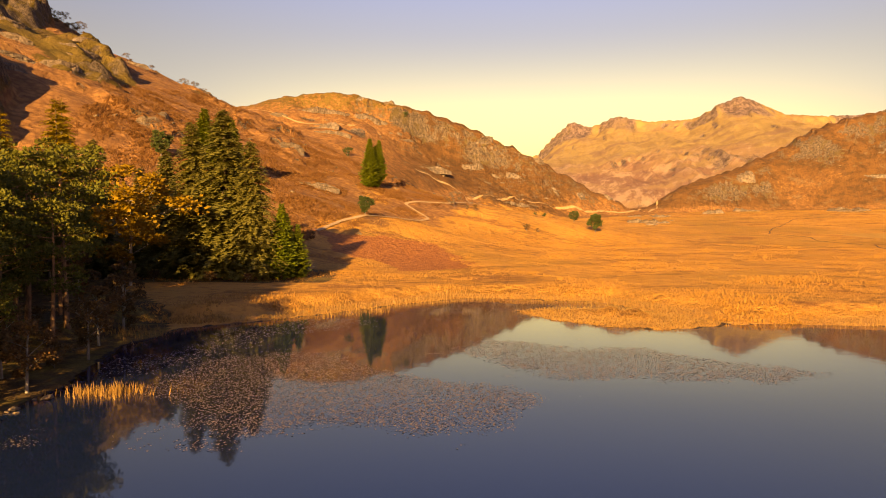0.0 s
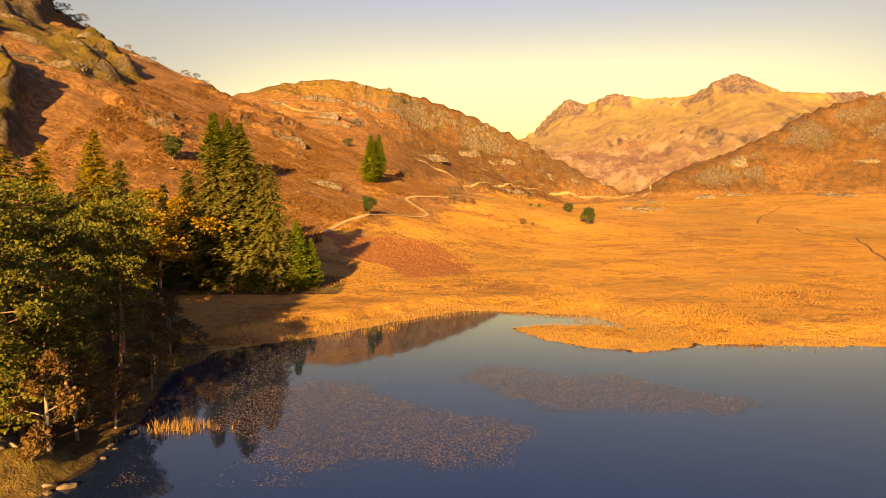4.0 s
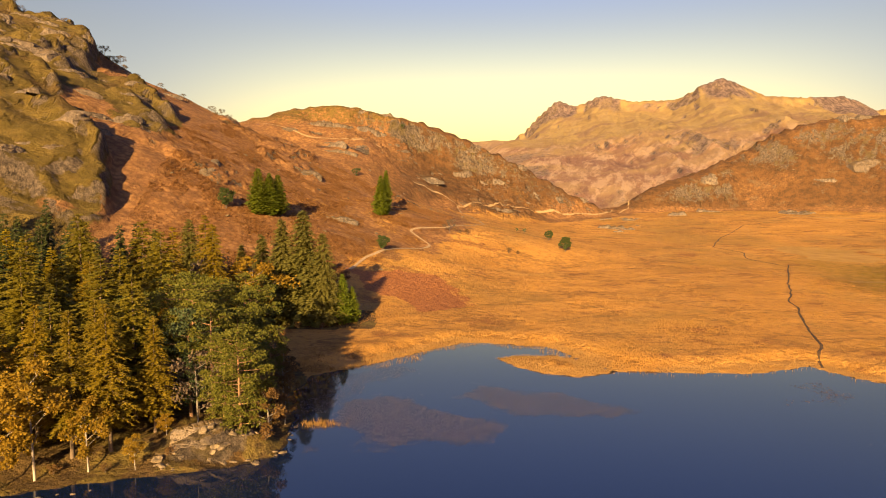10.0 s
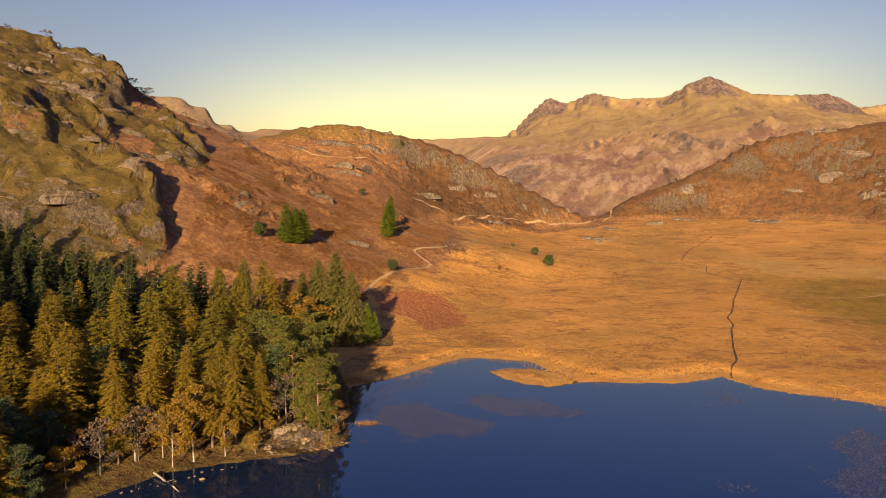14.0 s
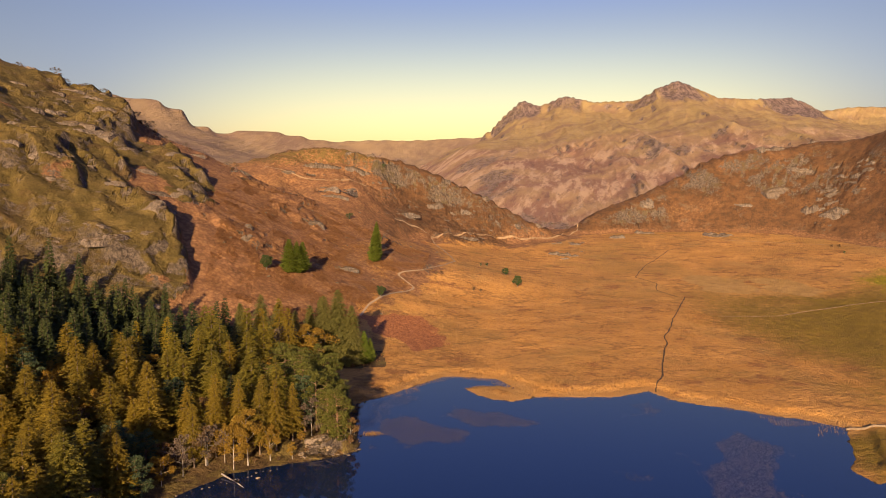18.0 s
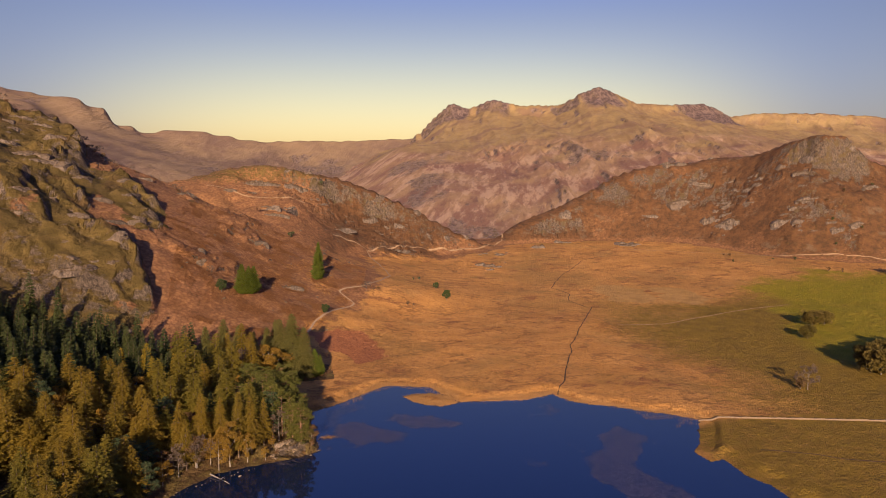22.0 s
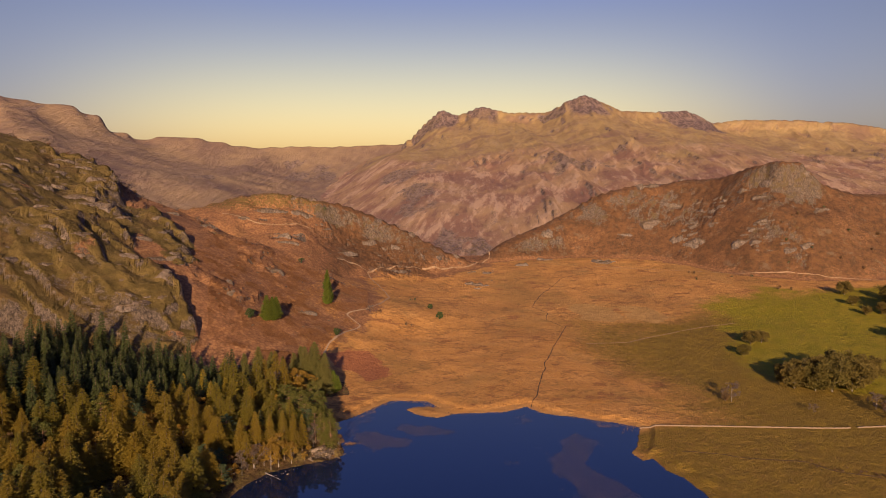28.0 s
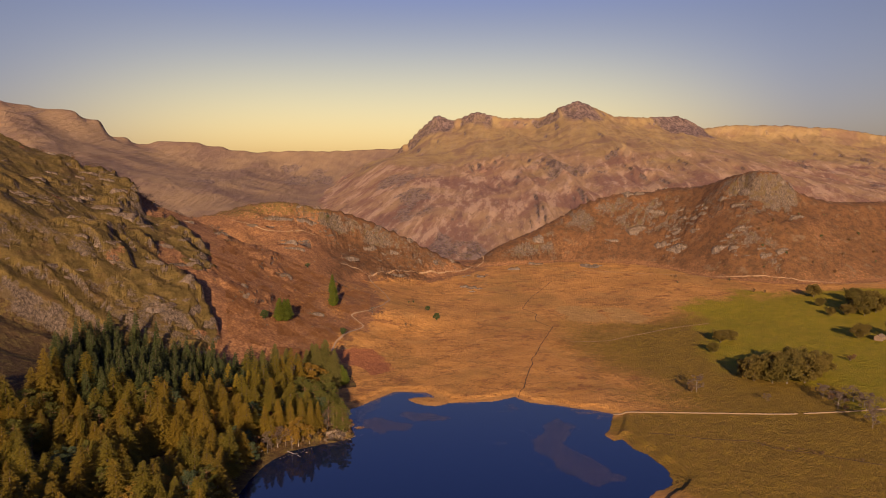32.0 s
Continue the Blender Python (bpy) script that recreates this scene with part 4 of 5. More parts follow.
OLIVE = tree_kind("olive_larch", "olive-green larch still holding its needles", "larch tree", BARK_BROWN, LEAF_OLIVE,
                  lambda r: conifer(r, 1.0, 0.265, 34, 9, (0.22, 0.34, 0.46, 0.58, 0.7, 0.82, 0.94), droop=0.34, rise=0.2, start=0.1, thin=0.14, fat=0.25, leaf=0.42), 4, "olive larches")
TALL_LARCH = tree_kind("shore_larch", "tall feathery golden larch above the shore", "larch tree", BARK_BROWN, LEAF_LARCH,
                       lambda r: conifer(r, 1.0, 0.245, 38, 10, (0.16, 0.26, 0.36, 0.46, 0.56, 0.66, 0.76, 0.86, 0.96), droop=0.36, rise=0.16, start=0.18, thin=0.2, fat=0.23, limbs=0.5, leaf=0.34), 4, "larches on the headland")
YELLOW = tree_kind("yellow_larch", "tall bright yellow-green larch among darker trees", "larch tree", BARK_BROWN, LEAF_YELLOW,
                   lambda r: conifer(r, 1.0, 0.24, 36, 9, (0.22, 0.34, 0.46, 0.58, 0.7, 0.82, 0.94), droop=0.3, rise=0.2, start=0.08, thin=0.12, fat=0.25, leaf=0.42), 2, "yellow larches")
PINE = tree_kind("scots_pine", "pine with a bare reddish trunk and clumped green crown", "pine tree", BARK_PINE, LEAF_PINE,
                 lambda r: pine(r, 1.0), 4, "pines on the headland")
BUSHY = tree_kind("bushy_pine", "bushy light green pine clothed to the ground", "pine tree", BARK_PINE, LEAF_PINE,
                  lambda r: pine(r, 1.0, 0.05, 62, 120), 3, "bushy pines")
DARK = tree_kind("dark_pine", "dense dark blue-green pine above the shore", "pine tree", BARK_PINE, LEAF_BLUE,
                 lambda r: pine(r, 1.0, 0.12, 46, 130), 2, "dark pines")
BIRCH = tree_kind("birch_tree", "slender pale-stemmed birch with golden leaves", "birch tree", BARK_PALE, LEAF_BIRCH,
                  lambda r: broadleaf(r, 1.0, 0.32, 0.22, 13, 5400, 0.021, upright=0.8, puffs=0.95, girth=0.5), 4, "birches on the shore")
RUST = tree_kind("rowan_tree", "small tree with rusty brown leaves", "tree", BARK_GREY, LEAF_RUST,
                 lambda r: broadleaf(r, 1.0, 0.34, 0.22, 9, 2200, 0.030, upright=0.7), 3, "rusty trees in the wood")
OAK = tree_kind("oak_tree", "spreading oak with brown-green autumn leaves in the meadow", "oak tree", BARK_GREY, LEAF_OAK,
                lambda r: broadleaf(r, 1.0, 0.60, 0.14, 15, 6400, 0.050, upright=0.45, puffs=1.35), 4, "meadow oaks")
BARE = tree_kind("bare_tree", "leafless grey tree with fine twigs", "tree", BARK_GREY, TWIG,
                 lambda r: broadleaf(r, 1.0, 0.42, 0.25, 9, 1500, 0.034, twigs=3, upright=0.6, puffs=0.9, girth=0.6), 3, "bare trees")
HOLLY = tree_kind("holly_tree", "dense round dark green holly on the bracken slope", "holly tree", BARK_GREY, LEAF_GREEN,
                  lambda r: broadleaf(r, 1.0, 0.38, 0.26, 14, 3600, 0.045, upright=0.5, puffs=1.25), 2, "hollies")
SHRUB = tree_kind("shrub", "low twiggy shrub with brown leaves", "shrub", BARK_GREY, LEAF_RUST,
                  lambda r: broadleaf(r, 1.0, 0.62, 0.05, 6, 700, 0.09, twigs=2, stems=3, upright=0.9), 3, "shrubs")
GORSE = tree_kind("green_shrub", "low dark green shrub on the moor", "shrub", BARK_GREY, LEAF_GREEN,
                  lambda r: broadleaf(r, 1.0, 0.62, 0.05, 6, 700, 0.09, twigs=2, stems=3, upright=0.9), 2, "green shrubs")

# conifers at the edge of the bog
for x, y, h in [(-64.5, 148, 22), (-57, 144, 26), (-50, 139.5, 31), (-43.5, 139, 33.5), (-37.5, 137, 27), (-53, 153, 27), (-46, 151, 28),
                (-72, 142, 28), (-80, 146, 29), (-88, 141, 27)]:
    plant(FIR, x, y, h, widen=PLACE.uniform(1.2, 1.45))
for x, y, h in [(-32.2, 138, 15), (-29.5, 141, 11), (-33, 146, 13)]:
    plant(CYPRESS, x, y, h, label="young bright green conifer at the edge of the bog", widen=1.1)
# the two groups out on the bracken slope
for x, y, h in [(-80, 234, 20), (-76, 237, 18.5), (-73.5, 242, 18)]:
    plant(CYPRESS, x, y, h, widen=1.3)
for x, y, h in [(-33, 312, 22), (-31, 317, 19), (-32.5, 352, 21)]:
    plant(CYPRESS, x, y, h, label="narrow green conifer beside the path on the slope", widen=1.0)
plant(HOLLY, -92, 227, 10)
plant(HOLLY, -27, 241, 8, label="round grey-green tree beside the winding path")
plant(HOLLY, 70.5, 321, 10, label="small green tree alone on the moor")
plant(HOLLY, 66, 350, 7, label="small dark green tree on the moor")
plant(GORSE, 57, 390, 3)
plant(GORSE, 51, 384, 2.2)
plant(GORSE, -57.5, 420, 6.0)
plant(GORSE, -31, 575, 5.0, label="dark shrub on the crag of the knoll")
plant(SHRUB, 36, 298, 3.2)
plant(SHRUB, 41, 299, 2.2)
plant(SHRUB, 15, 318, 2.8)
plant(SHRUB, 11, 316, 2.0)
plant(BARE, 5, 311, 9)
plant(BARE, -101, 245, 7)
# wind-bent trees along the skyline of the fell
for x, y, h in [(-246, 436, 7), (-241, 433, 6), (-236, 436, 7.5), (-229, 432, 6), (-222, 428, 8), (-211, 430, 5), (-196, 432, 4.5), (-180, 432, 4), (-160, 430, 6), (-154, 430, 6.5), (-149, 431, 5),
                (-262, 438, 7), (-276, 436, 8), (-284, 437, 7), (-292, 434, 6), (-300, 436, 7), (-330, 436, 6)]:
    plant(BARE, x, y, h * 1.05, 0.4, label="small wind-bent grey tree on the fell's skyline", widen=1.25)
    plant(SHRUB, x + 4, y - 3, h * 0.5, 0.4, label="low brown thorn bush under the fell's skyline", widen=1.1)
# the headland: pines, birches and larches above the rocks
for x, y, h in [(-48.5, 57, 21.5), (-44, 52, 20), (-52, 62, 22), (-41, 58, 18), (-37.5, 47.5, 15), (-57, 56, 21), (-63, 64, 20), (-46, 66, 17), (-41, 66, 17), (-44, 73, 19), (-50, 80, 19), (-39, 61, 13), (-52, 72, 22), (-55, 88, 20), (-42, 77, 20), (-47, 85, 21), (-58, 78, 22), (-61, 90, 21), (-37.5, 66, 15)]:
    plant(PINE, x, y, h)
for x, y, h in [(-78, 106, 32), (-69, 95, 30), (-90, 100, 33), (-84, 88, 31), (-97, 116, 30), (-73, 82, 27), (-88, 74, 29)]:
    plant(OLIVE, x, y, h, widen=1.15, label="tall olive-gold larch standing above the headland wood")
for x, y, h in [(-62, 112, 31), (-68, 124, 33), (-74, 116, 30)]:
    plant(TALL_LARCH, x, y, h, label="tall thin larch with few needles beside the conifers", widen=0.95)
plant(BARE, -66.5, 117, 24, label="tall bare grey tree beside the conifers", widen=0.8)
for x, y, h in [(-90.5, 11, 15), (-85, 4, 13), (-98, 5, 14), (-95, 15, 16), (-102, 12, 13), (-88, 20, 12)]:
    plant(DARK, x, y, h, widen=1.1)
for x, y, h in [(-100, 79, 26), (-107, 99, 27), (-94, 95, 25), (-88, 97, 22), (-116, 92, 25), (-120, 82, 22)]:
    plant(YELLOW, x, y, h)
for x, y, h in [(-105, 73, 20), (-82, 14, 11)]:
    plant(BIRCH, x, y, h, label="round golden-orange birch among the conifers", widen=1.35)
plant(BUSHY, -36, 40, 16.5, widen=1.05)
plant(BUSHY, -41, 61.5, 17)
plant(BUSHY, -36.5, 52, 13)
plant(BUSHY, -39.5, 43.5, 15)
for x, y, h in [(-61.5, 28, 20), (-65, 25, 16.5), (-68.5, 29, 15), (-49, 31.5, 6.5), (-55.5, 31, 14), (-72.5, 45, 17), (-66.5, 92, 19), (-62, 100, 14), (-118, 62, 18), (-124, 40, 17), (-96, 88, 16)]:
    plant(BIRCH, x, y, h)
plant(BIRCH, -55.5, 122.5, 25, label="golden birch among the conifers", widen=1.5)
plant(BIRCH, -47, 38.5, 4, label="young yellow birch among the rocks", widen=1.5)
for x, y, h in [(-54.5, 36, 22.5), (-59, 33.5, 22), (-50.5, 43, 19), (-71.5, 31, 22), (-76, 24, 19), (-66, 37, 22), (-60, 44, 22), (-80, 32, 22), (-73, 38, 23)]:
    plant(TALL_LARCH, x, y, h)
for x, y, h in [(-32, 42, 10), (-33, 48, 9), (-73, 25.5, 14), (-31.5, 52, 7), (-36, 56, 8), (-84, 22, 10), (-110, 30, 12), (-77, 108, 10), (-36, 72, 8), (-38, 82, 9), (-33.5, 65, 7), (-42, 91, 8), (-50, 95, 9), (-34, 44, 8)]:
    plant(RUST, x, y, h)
for x, y, h in [(-72.7, 26, 14), (-78, 20, 13), (-45, 47, 14), (-83, 98, 14), (-79, 140, 13), (-84, 132, 15)]:
    plant(BARE, x, y, h)
for x, y, h in [(-32, 39.5, 2.2), (-45, 34.5, 1.6), (-53, 31, 1.5), (-40, 70, 2.4), (-46, 78, 2), (-38, 84, 1.8), (-60, 30, 1.7), (-58, 86, 2.2), (-34.5, 61, 2.5), (-72, 135, 3), (-55, 131, 2.5), (-44, 130.5, 2.2), (-37, 130, 2)]:
    plant(SHRUB, x, y, h)

# the plantations behind the headland
WOOD = [(-40, 46), (-44, 66), (-64, 76), (-68, 98), (-76, 122), (-72, 144), (-90, 152), (-112, 146), (-135, 144), (-165, 152), (-202, 166), (-262, 172), (-290, 60), (-240, -60), (-235, -115),
        (-98, -115), (-97, -60), (-95, -31), (-91, -12), (-83, 8), (-73, 32), (-58, 40)]
TAKEN = [tuple(o.location[:2]) for o in scene.objects if o.type == "EMPTY"]


def grow_wood():
    rng, spots = random.Random(12), []
    step = 7.3
    for gx in range(-42, -4):
        for gy in range(-16, 25):
            x, y = gx * step + (gy % 2) * 3 + rng.uniform(-2.0, 2.0), gy * step + rng.uniform(-2.0, 2.0)
            if not inside(np.array([x]), np.array([y]), WOOD)[0] or x < -66 - 0.405 * (y + 358) - 8:
                continue
            if any(math.hypot(x - a, y - b) < 3.6 for a, b in TAKEN):
                continue
            if noise.noise((x * 0.035, y * 0.035, 7.7)) < -0.30:
                continue
            spots.append((x, y))
    zs = land(np.array([s[0] for s in spots]), np.array([s[1] for s in spots]))[0]
    for (x, y), z in zip(spots, zs):
        edge = 68 + 14 * math.sin(0.05 * x) + rng.uniform(-7, 7)
        if z > 36:
            continue
        patchy = noise.noise((x * 0.02, y * 0.02, 3.1))
        r = rng.random()
        if (y > edge and x < -92) or (patchy > 0.32 and r < 0.8):
            plant(SPRUCE, x, y, rng.uniform(19, 28), z=z, widen=rng.uniform(0.9, 1.15))
        elif y > 84:
            plant(SPRUCE if r < 0.45 else LARCH if r < 0.75 else BARE if r < 0.85 else FIR, x, y, rng.uniform(16, 25), z=z)
        elif r < 0.07:
            plant(BIRCH, x, y, rng.uniform(15, 19), z=z)
        elif r < 0.11:
            plant(RUST, x, y, rng.uniform(12, 16), z=z)
        elif r < 0.22:
            plant(PINE if r < 0.18 else DARK, x, y, rng.uniform(17, 21), z=z)
        else:
            plant(OLIVE if patchy + 0.5 * rng.random() > 0.27 else LARCH, x, y, rng.triangular(13, 29, 23), z=z, widen=rng.uniform(1.05, 1.55))


grow_wood()

# the meadow's oaks
for x, y, h in [(268.5, 92, 17), (278, 84, 20), (287, 80, 21), (300, 78, 20), (315, 86, 18), (296, 100, 19), (312, 106, 20), (281, 102, 17), (328, 96, 18), (270, 104, 14), (305, 92, 21)]:
    plant(OAK, x, y, h)
for x, y, h in [(312, 203, 12.5), (324, 206, 11), (503, 271, 13), (519, 266, 22), (541, 275, 22), (530, 290, 20), (486, 275, 9), (555, 300, 20), (443, 188, 13), (455, 196, 12), (475, 182, 15), (535, 362, 16), (560, 330, 17), (505, 315, 10)]:
    plant(OAK, x, y, h)
plant(OAK, 285, 172, 9.5, label="small dark oak beside the larger ones")
plant(BARE, 212, 75.5, 13.5, label="rounded brown tree with thin leaves alone on the meadow", widen=1.1)
plant(SHRUB, 209, 77, 6, label="brown bush under the lone meadow tree")
for x, y, h in [(247, 47, 6.5), (288, 45, 11), (282, 24, 13), (294, 14, 15), (276, -11, 13), (286, 0, 13), (302, 34, 12), (300, 22, 11)]:
    plant(BARE, x, y, h, widen=1.15)
for x, y, h in [(292, 42, 4.5), (297, 36, 4), (284, 20, 3.5), (484, 404, 5), (377, 123, 5), (384, 126, 4.5), (495, 398, 4)]:
    plant(SHRUB, x, y, h)
RUSHES = random.Random(33)
for _ in range(26):
    f = RUSHES.random()
    plant(SHRUB, 192 + 40 * f + RUSHES.uniform(-4, 4), -16 - 36 * f + RUSHES.uniform(-3, 3), RUSHES.uniform(0.7, 1.5), label="clump of brown rushes beside the ditch", widen=1.3)
BUSH = random.Random(31)
for _ in range(46):
    x, y = BUSH.uniform(420, 800), BUSH.uniform(430, 560)
    if 520 < x or y > 470:
        plant(BUSH.choice((SHRUB, GORSE, SHRUB)), x, y, BUSH.uniform(1.8, 4.5), label="scattered thorn bush on the bracken slope")


# ---- stuff at the water's edge ----
def stuff(name, shape_v, shape_f, mat, label, category):
    return tagged(new(name, mesh_np(name, shape_v, shape_f, [mat])), label, category, kind="stuff")


def reed_beds():
    rng = np.random.RandomState(8)
    n = 150000
    x, y = rng.uniform(-34, 142, n), rng.uniform(30, 130, n)
    d = polyline_distance(x, y, SHORE, True)
    d = np.where(inside(x, y, SHORE), -d, d)
    clump = fbm(x, y, 9, 3, seed=91)
    north = (d > -3.5 - 7 * clump) & (d < 4 + 16 * clump) & (y > 92) & (x < 34)
    middle = (d > -2.0 - 5 * clump) & (d < 4) & (y > 60) & (x > 34) & (clump > -0.08)
    east = (d > -7 - 10 * clump) & (d < 3) & (x > 100) & (y > 40) & (clump > -0.02)
    bed = inside(x, y, ISLET)
    keep = (north & (rng.rand(n) < 0.4)) | (middle & (rng.rand(n) < 0.1)) | (east & (rng.rand(n) < 0.3)) | bed
    tuft = np.stack([rng.normal(-25.5, 1.5, 420), rng.normal(52.5, 0.8, 420)], -1)
    far_tuft = np.stack([rng.normal(-36, 3, 300), rng.normal(80, 2, 300)], -1)
    p = np.vstack([np.stack([x[keep], y[keep]], -1), tuft, far_tuft])
    z = np.maximum(land(p[:, 0], p[:, 1])[0], -0.6)
    m = len(p)
    low = np.r_[bed[keep], np.zeros(len(tuft) + len(far_tuft), bool)]
    h = rng.uniform(0.3, 0.85, m) * np.where(low, 0.4, 1.0) + np.where(z < 0, -z, 0)
    a, w = rng.uniform(0, 6.283, m), rng.uniform(0.025, 0.055, m)
    lean = rng.normal(0, 0.16, (m, 2))
    base = np.column_stack([p, z])
    side = np.column_stack([np.cos(a) * w, np.sin(a) * w, np.zeros(m)])
    top = base + np.column_stack([lean * h[:, None], h])
    v = np.stack([base - side, base + side, base * 0.4 + top * 0.6 + side * 0.8, top, base * 0.4 + top * 0.6 - side * 0.8], 1).reshape(-1, 3)
    f = [tuple(range(5 * k, 5 * k + 5)) for k in range(m)]
    stuff("reed_bed", v, f, REED, "pale straw reeds standing along the shore", "reeds")


REED = leaf_material("dry_reed", (0.29, 0.155, 0.046), (0.25, 0.14, 0.046), (0.19, 0.10, 0.032), 0.3)
reed_beds()


def weed_material():
    g = Mat("floating_weed", 0.5, 0.35)
    return g.done(g.mix(g.island(), (0.130, 0.088, 0.058), (0.086, 0.058, 0.040)))


def weed_patch(polygon, density, size, seed, grain=6.0, gaps=0.02):
    rng = np.random.RandomState(seed)
    xs, ys = [p[0] for p in polygon], [p[1] for p in polygon]
    n = int((max(xs) - min(xs)) * (max(ys) - min(ys)) * density)
    x, y = rng.uniform(min(xs) - 4, max(xs) + 4, n), rng.uniform(min(ys) - 4, max(ys) + 4, n)
    d = polyline_distance(x, y, polygon, True)
    d = np.where(inside(x, y, polygon), d, -d)
    keep = (rng.rand(n) < 0.9 * soft_step(gaps - 0.22, gaps + 0.12, fbm(x, y, grain, 4, 0.6, seed=seed) + 0.13 * np.clip(d, -3, 2.5))) & ~(polyline_distance(x, y, SHORE, True) < 1.0)
    x, y = x[keep], y[keep]
    m, sides = len(x), 6
    r, a0 = size * rng.uniform(0.6, 1.3, m), rng.uniform(0, 6.283, m)
    k = np.arange(sides) * 2 * math.pi / sides
    px = x[:, None] + r[:, None] * np.cos(k + a0[:, None])
    py = y[:, None] + 0.8 * r[:, None] * np.sin(k + a0[:, None])
    pz = np.repeat(0.012 + rng.uniform(0, 0.02, m)[:, None], sides, 1) + 0.012 * np.cos(k)[None]
    v = np.stack([px, py, pz], -1).reshape(-1, 3)
    f = [tuple(range(sides * q, sides * q + sides)) for q in range(m)]
    stuff("floating_weed", v, f, WEED, "brown floating leaves in a patch on still water", "water weed")


WEED = weed_material()
weed_patch([(-24, 53), (-21, 68), (-12, 70), (-5, 60), (9, 52), (4, 45), (-9, 43), (-18, 46)], 82.0, 0.052, 101, 7.0, 0.0)
weed_patch([(4, 79), (12, 73), (22, 68), (34, 60), (30, 56), (20, 55.5), (9, 60), (3, 69)], 82.0, 0.052, 102, 7.0, 0.0)
weed_patch([(86, 36), (97, 43), (104, 33), (95, 17), (87, 9), (85, 0), (90, -7), (97, -22), (100, -44), (84, -50), (75, -34), (73, -14), (69, 1), (72, 13), (82, 23)], 13.0, 0.12, 103, 9.0, 0.0)
weed_patch([(60, 63), (74, 63), (80, 70), (77, 79), (71, 78), (73, 70)], 5.0, 0.18, 104, 5.0, 0.1)
weed_patch([(44, 19), (50, 17), (55, 12), (51, 9)], 4.0, 0.16, 105, 4.0, 0.12)
weed_patch([(-34, 60), (-28, 70), (-25, 84), (-14, 98), (-10, 92), (-20, 76), (-26, 60)], 16.0, 0.08, 106)


def sward(name, count, box, where, tall, wide, blades, mat, label, seed):
    """Tufts of leaning blades, strewn over a box of ground where a test holds."""
    rng = np.random.RandomState(seed)
    n = 3 * count
    near = rng.rand(n) ** 1.5
    x, y = rng.uniform(box[0], box[1], n), box[2] + (box[3] - box[2]) * near
    shore = polyline_distance(x, y, SHORE, True)
    ok = where(x, y) & ~inside(x, y, SHORE) & (shore > 1.0) & (polyline_distance(x, y, STREAM) > 1.2) & (polyline_distance(x, y, PATH) > 1.6)
    x, y = x[ok][:count], y[ok][:count]
    z, m = land(x, y)[0], min(count, int(ok.sum()))
    size = (0.55 + 0.9 * soft_step(-0.2, 0.25, fbm(x, y, 11, 3, seed=seed))) * rng.uniform(0.6, 1.3, m)
    base = np.repeat(np.column_stack([x, y, z - 0.05]), blades, 0)
    k = m * blades
    a, size = rng.uniform(0, 6.283, k), np.repeat(size, blades)
    out = np.column_stack([np.cos(a), np.sin(a), np.zeros(k)])
    side = np.column_stack([-np.sin(a), np.cos(a), np.zeros(k)])
    base = base + out * (0.25 * wide * size * rng.rand(k))[:, None]
    tip = base + out * (wide * size * rng.uniform(0.3, 1.0, k))[:, None] + np.array([0, 0, 1.0]) * (tall * size * rng.uniform(0.6, 1.1, k))[:, None]
    w = (0.22 * wide * size)[:, None]
    v = np.stack([base - side * w, base + side * w, tip], 1).reshape(-1, 3)
    stuff(name, v, np.arange(3 * k).reshape(-1, 3).tolist(), mat, label, "grass" if "grass" in name else "bracken")


def bog(x, y):
    return ~inside(x, y, PATCH) & ~inside(x, y, FERN) & (fbm(x, y, 14, 3, seed=121) > -0.05)


def slope(x, y):
    return inside(x, y, FERN) & ~inside(x, y, PATCH) & (fbm(x, y, 12, 3, seed=122) > -0.12)


FERN = [(-45, 165), (-33, 209), (-14, 270), (4, 330), (10, 400), (-60, 430), (-140, 400), (-150, 320), (-125, 250), (-118, 190), (-85, 172)]
GRASS = leaf_material("tussock_grass", (0.37, 0.186, 0.055), (0.37, 0.186, 0.055), (0.22, 0.108, 0.036), 0.3)
BRACKEN = leaf_material("dead_bracken", (0.225, 0.106, 0.042), (0.225, 0.106, 0.042), (0.135, 0.065, 0.028), 0.3)
sward("tussock_grass", 42000, (-60, 175, 88, 300), bog, 0.34, 0.27, 4, GRASS, "straw-coloured tussock grass on the bog", 31)
sward("dead_bracken", 42000, (-150, 14, 150, 420), slope, 0.55, 0.75, 5, BRACKEN, "rust-brown dead bracken on the fellside", 32)


# ---- stones, log, walls, paths and barn ----
def stone_material():
    g = Mat("lichened_stone", 0.9, 0.2)
    n = g.noise(1.4, 6, 0.7)
    g.bump(g.noise(5.0, 5, 0.7), 0.5, 0.05)
    return g.done(g.mix(g.ramp(n, 0.35, 0.65), (0.20, 0.142, 0.085), (0.065, 0.048, 0.034)))


STONE = stone_material()


def boulder_mesh(seed):
    """An angular block: the hull of a few scattered corners."""
    rng = random.Random(seed + 40)
    bm = bmesh.new()
    for _ in range(20):
        d = Vector((rng.gauss(0, 1), rng.gauss(0, 1), rng.gauss(0, 1))).normalized() * rng.uniform(0.42, 0.58)
        bm.verts.new((d.x, d.y, max(d.z * 0.75, -0.25)))
    hull = bmesh.ops.convex_hull(bm, input=bm.verts)
    bmesh.ops.delete(bm, geom=[v for v in bm.verts if not v.link_faces], context="VERTS")
    bmesh.ops.bevel(bm, geom=list(bm.edges), offset=0.02, segments=1, affect="EDGES")
    me = bpy.data.meshes.new("boulder")
    bm.to_mesh(me)
    bm.free()
    me.materials.append(STONE)
    return me


BOULDERS = [boulder_mesh(k) for k in range(6)]


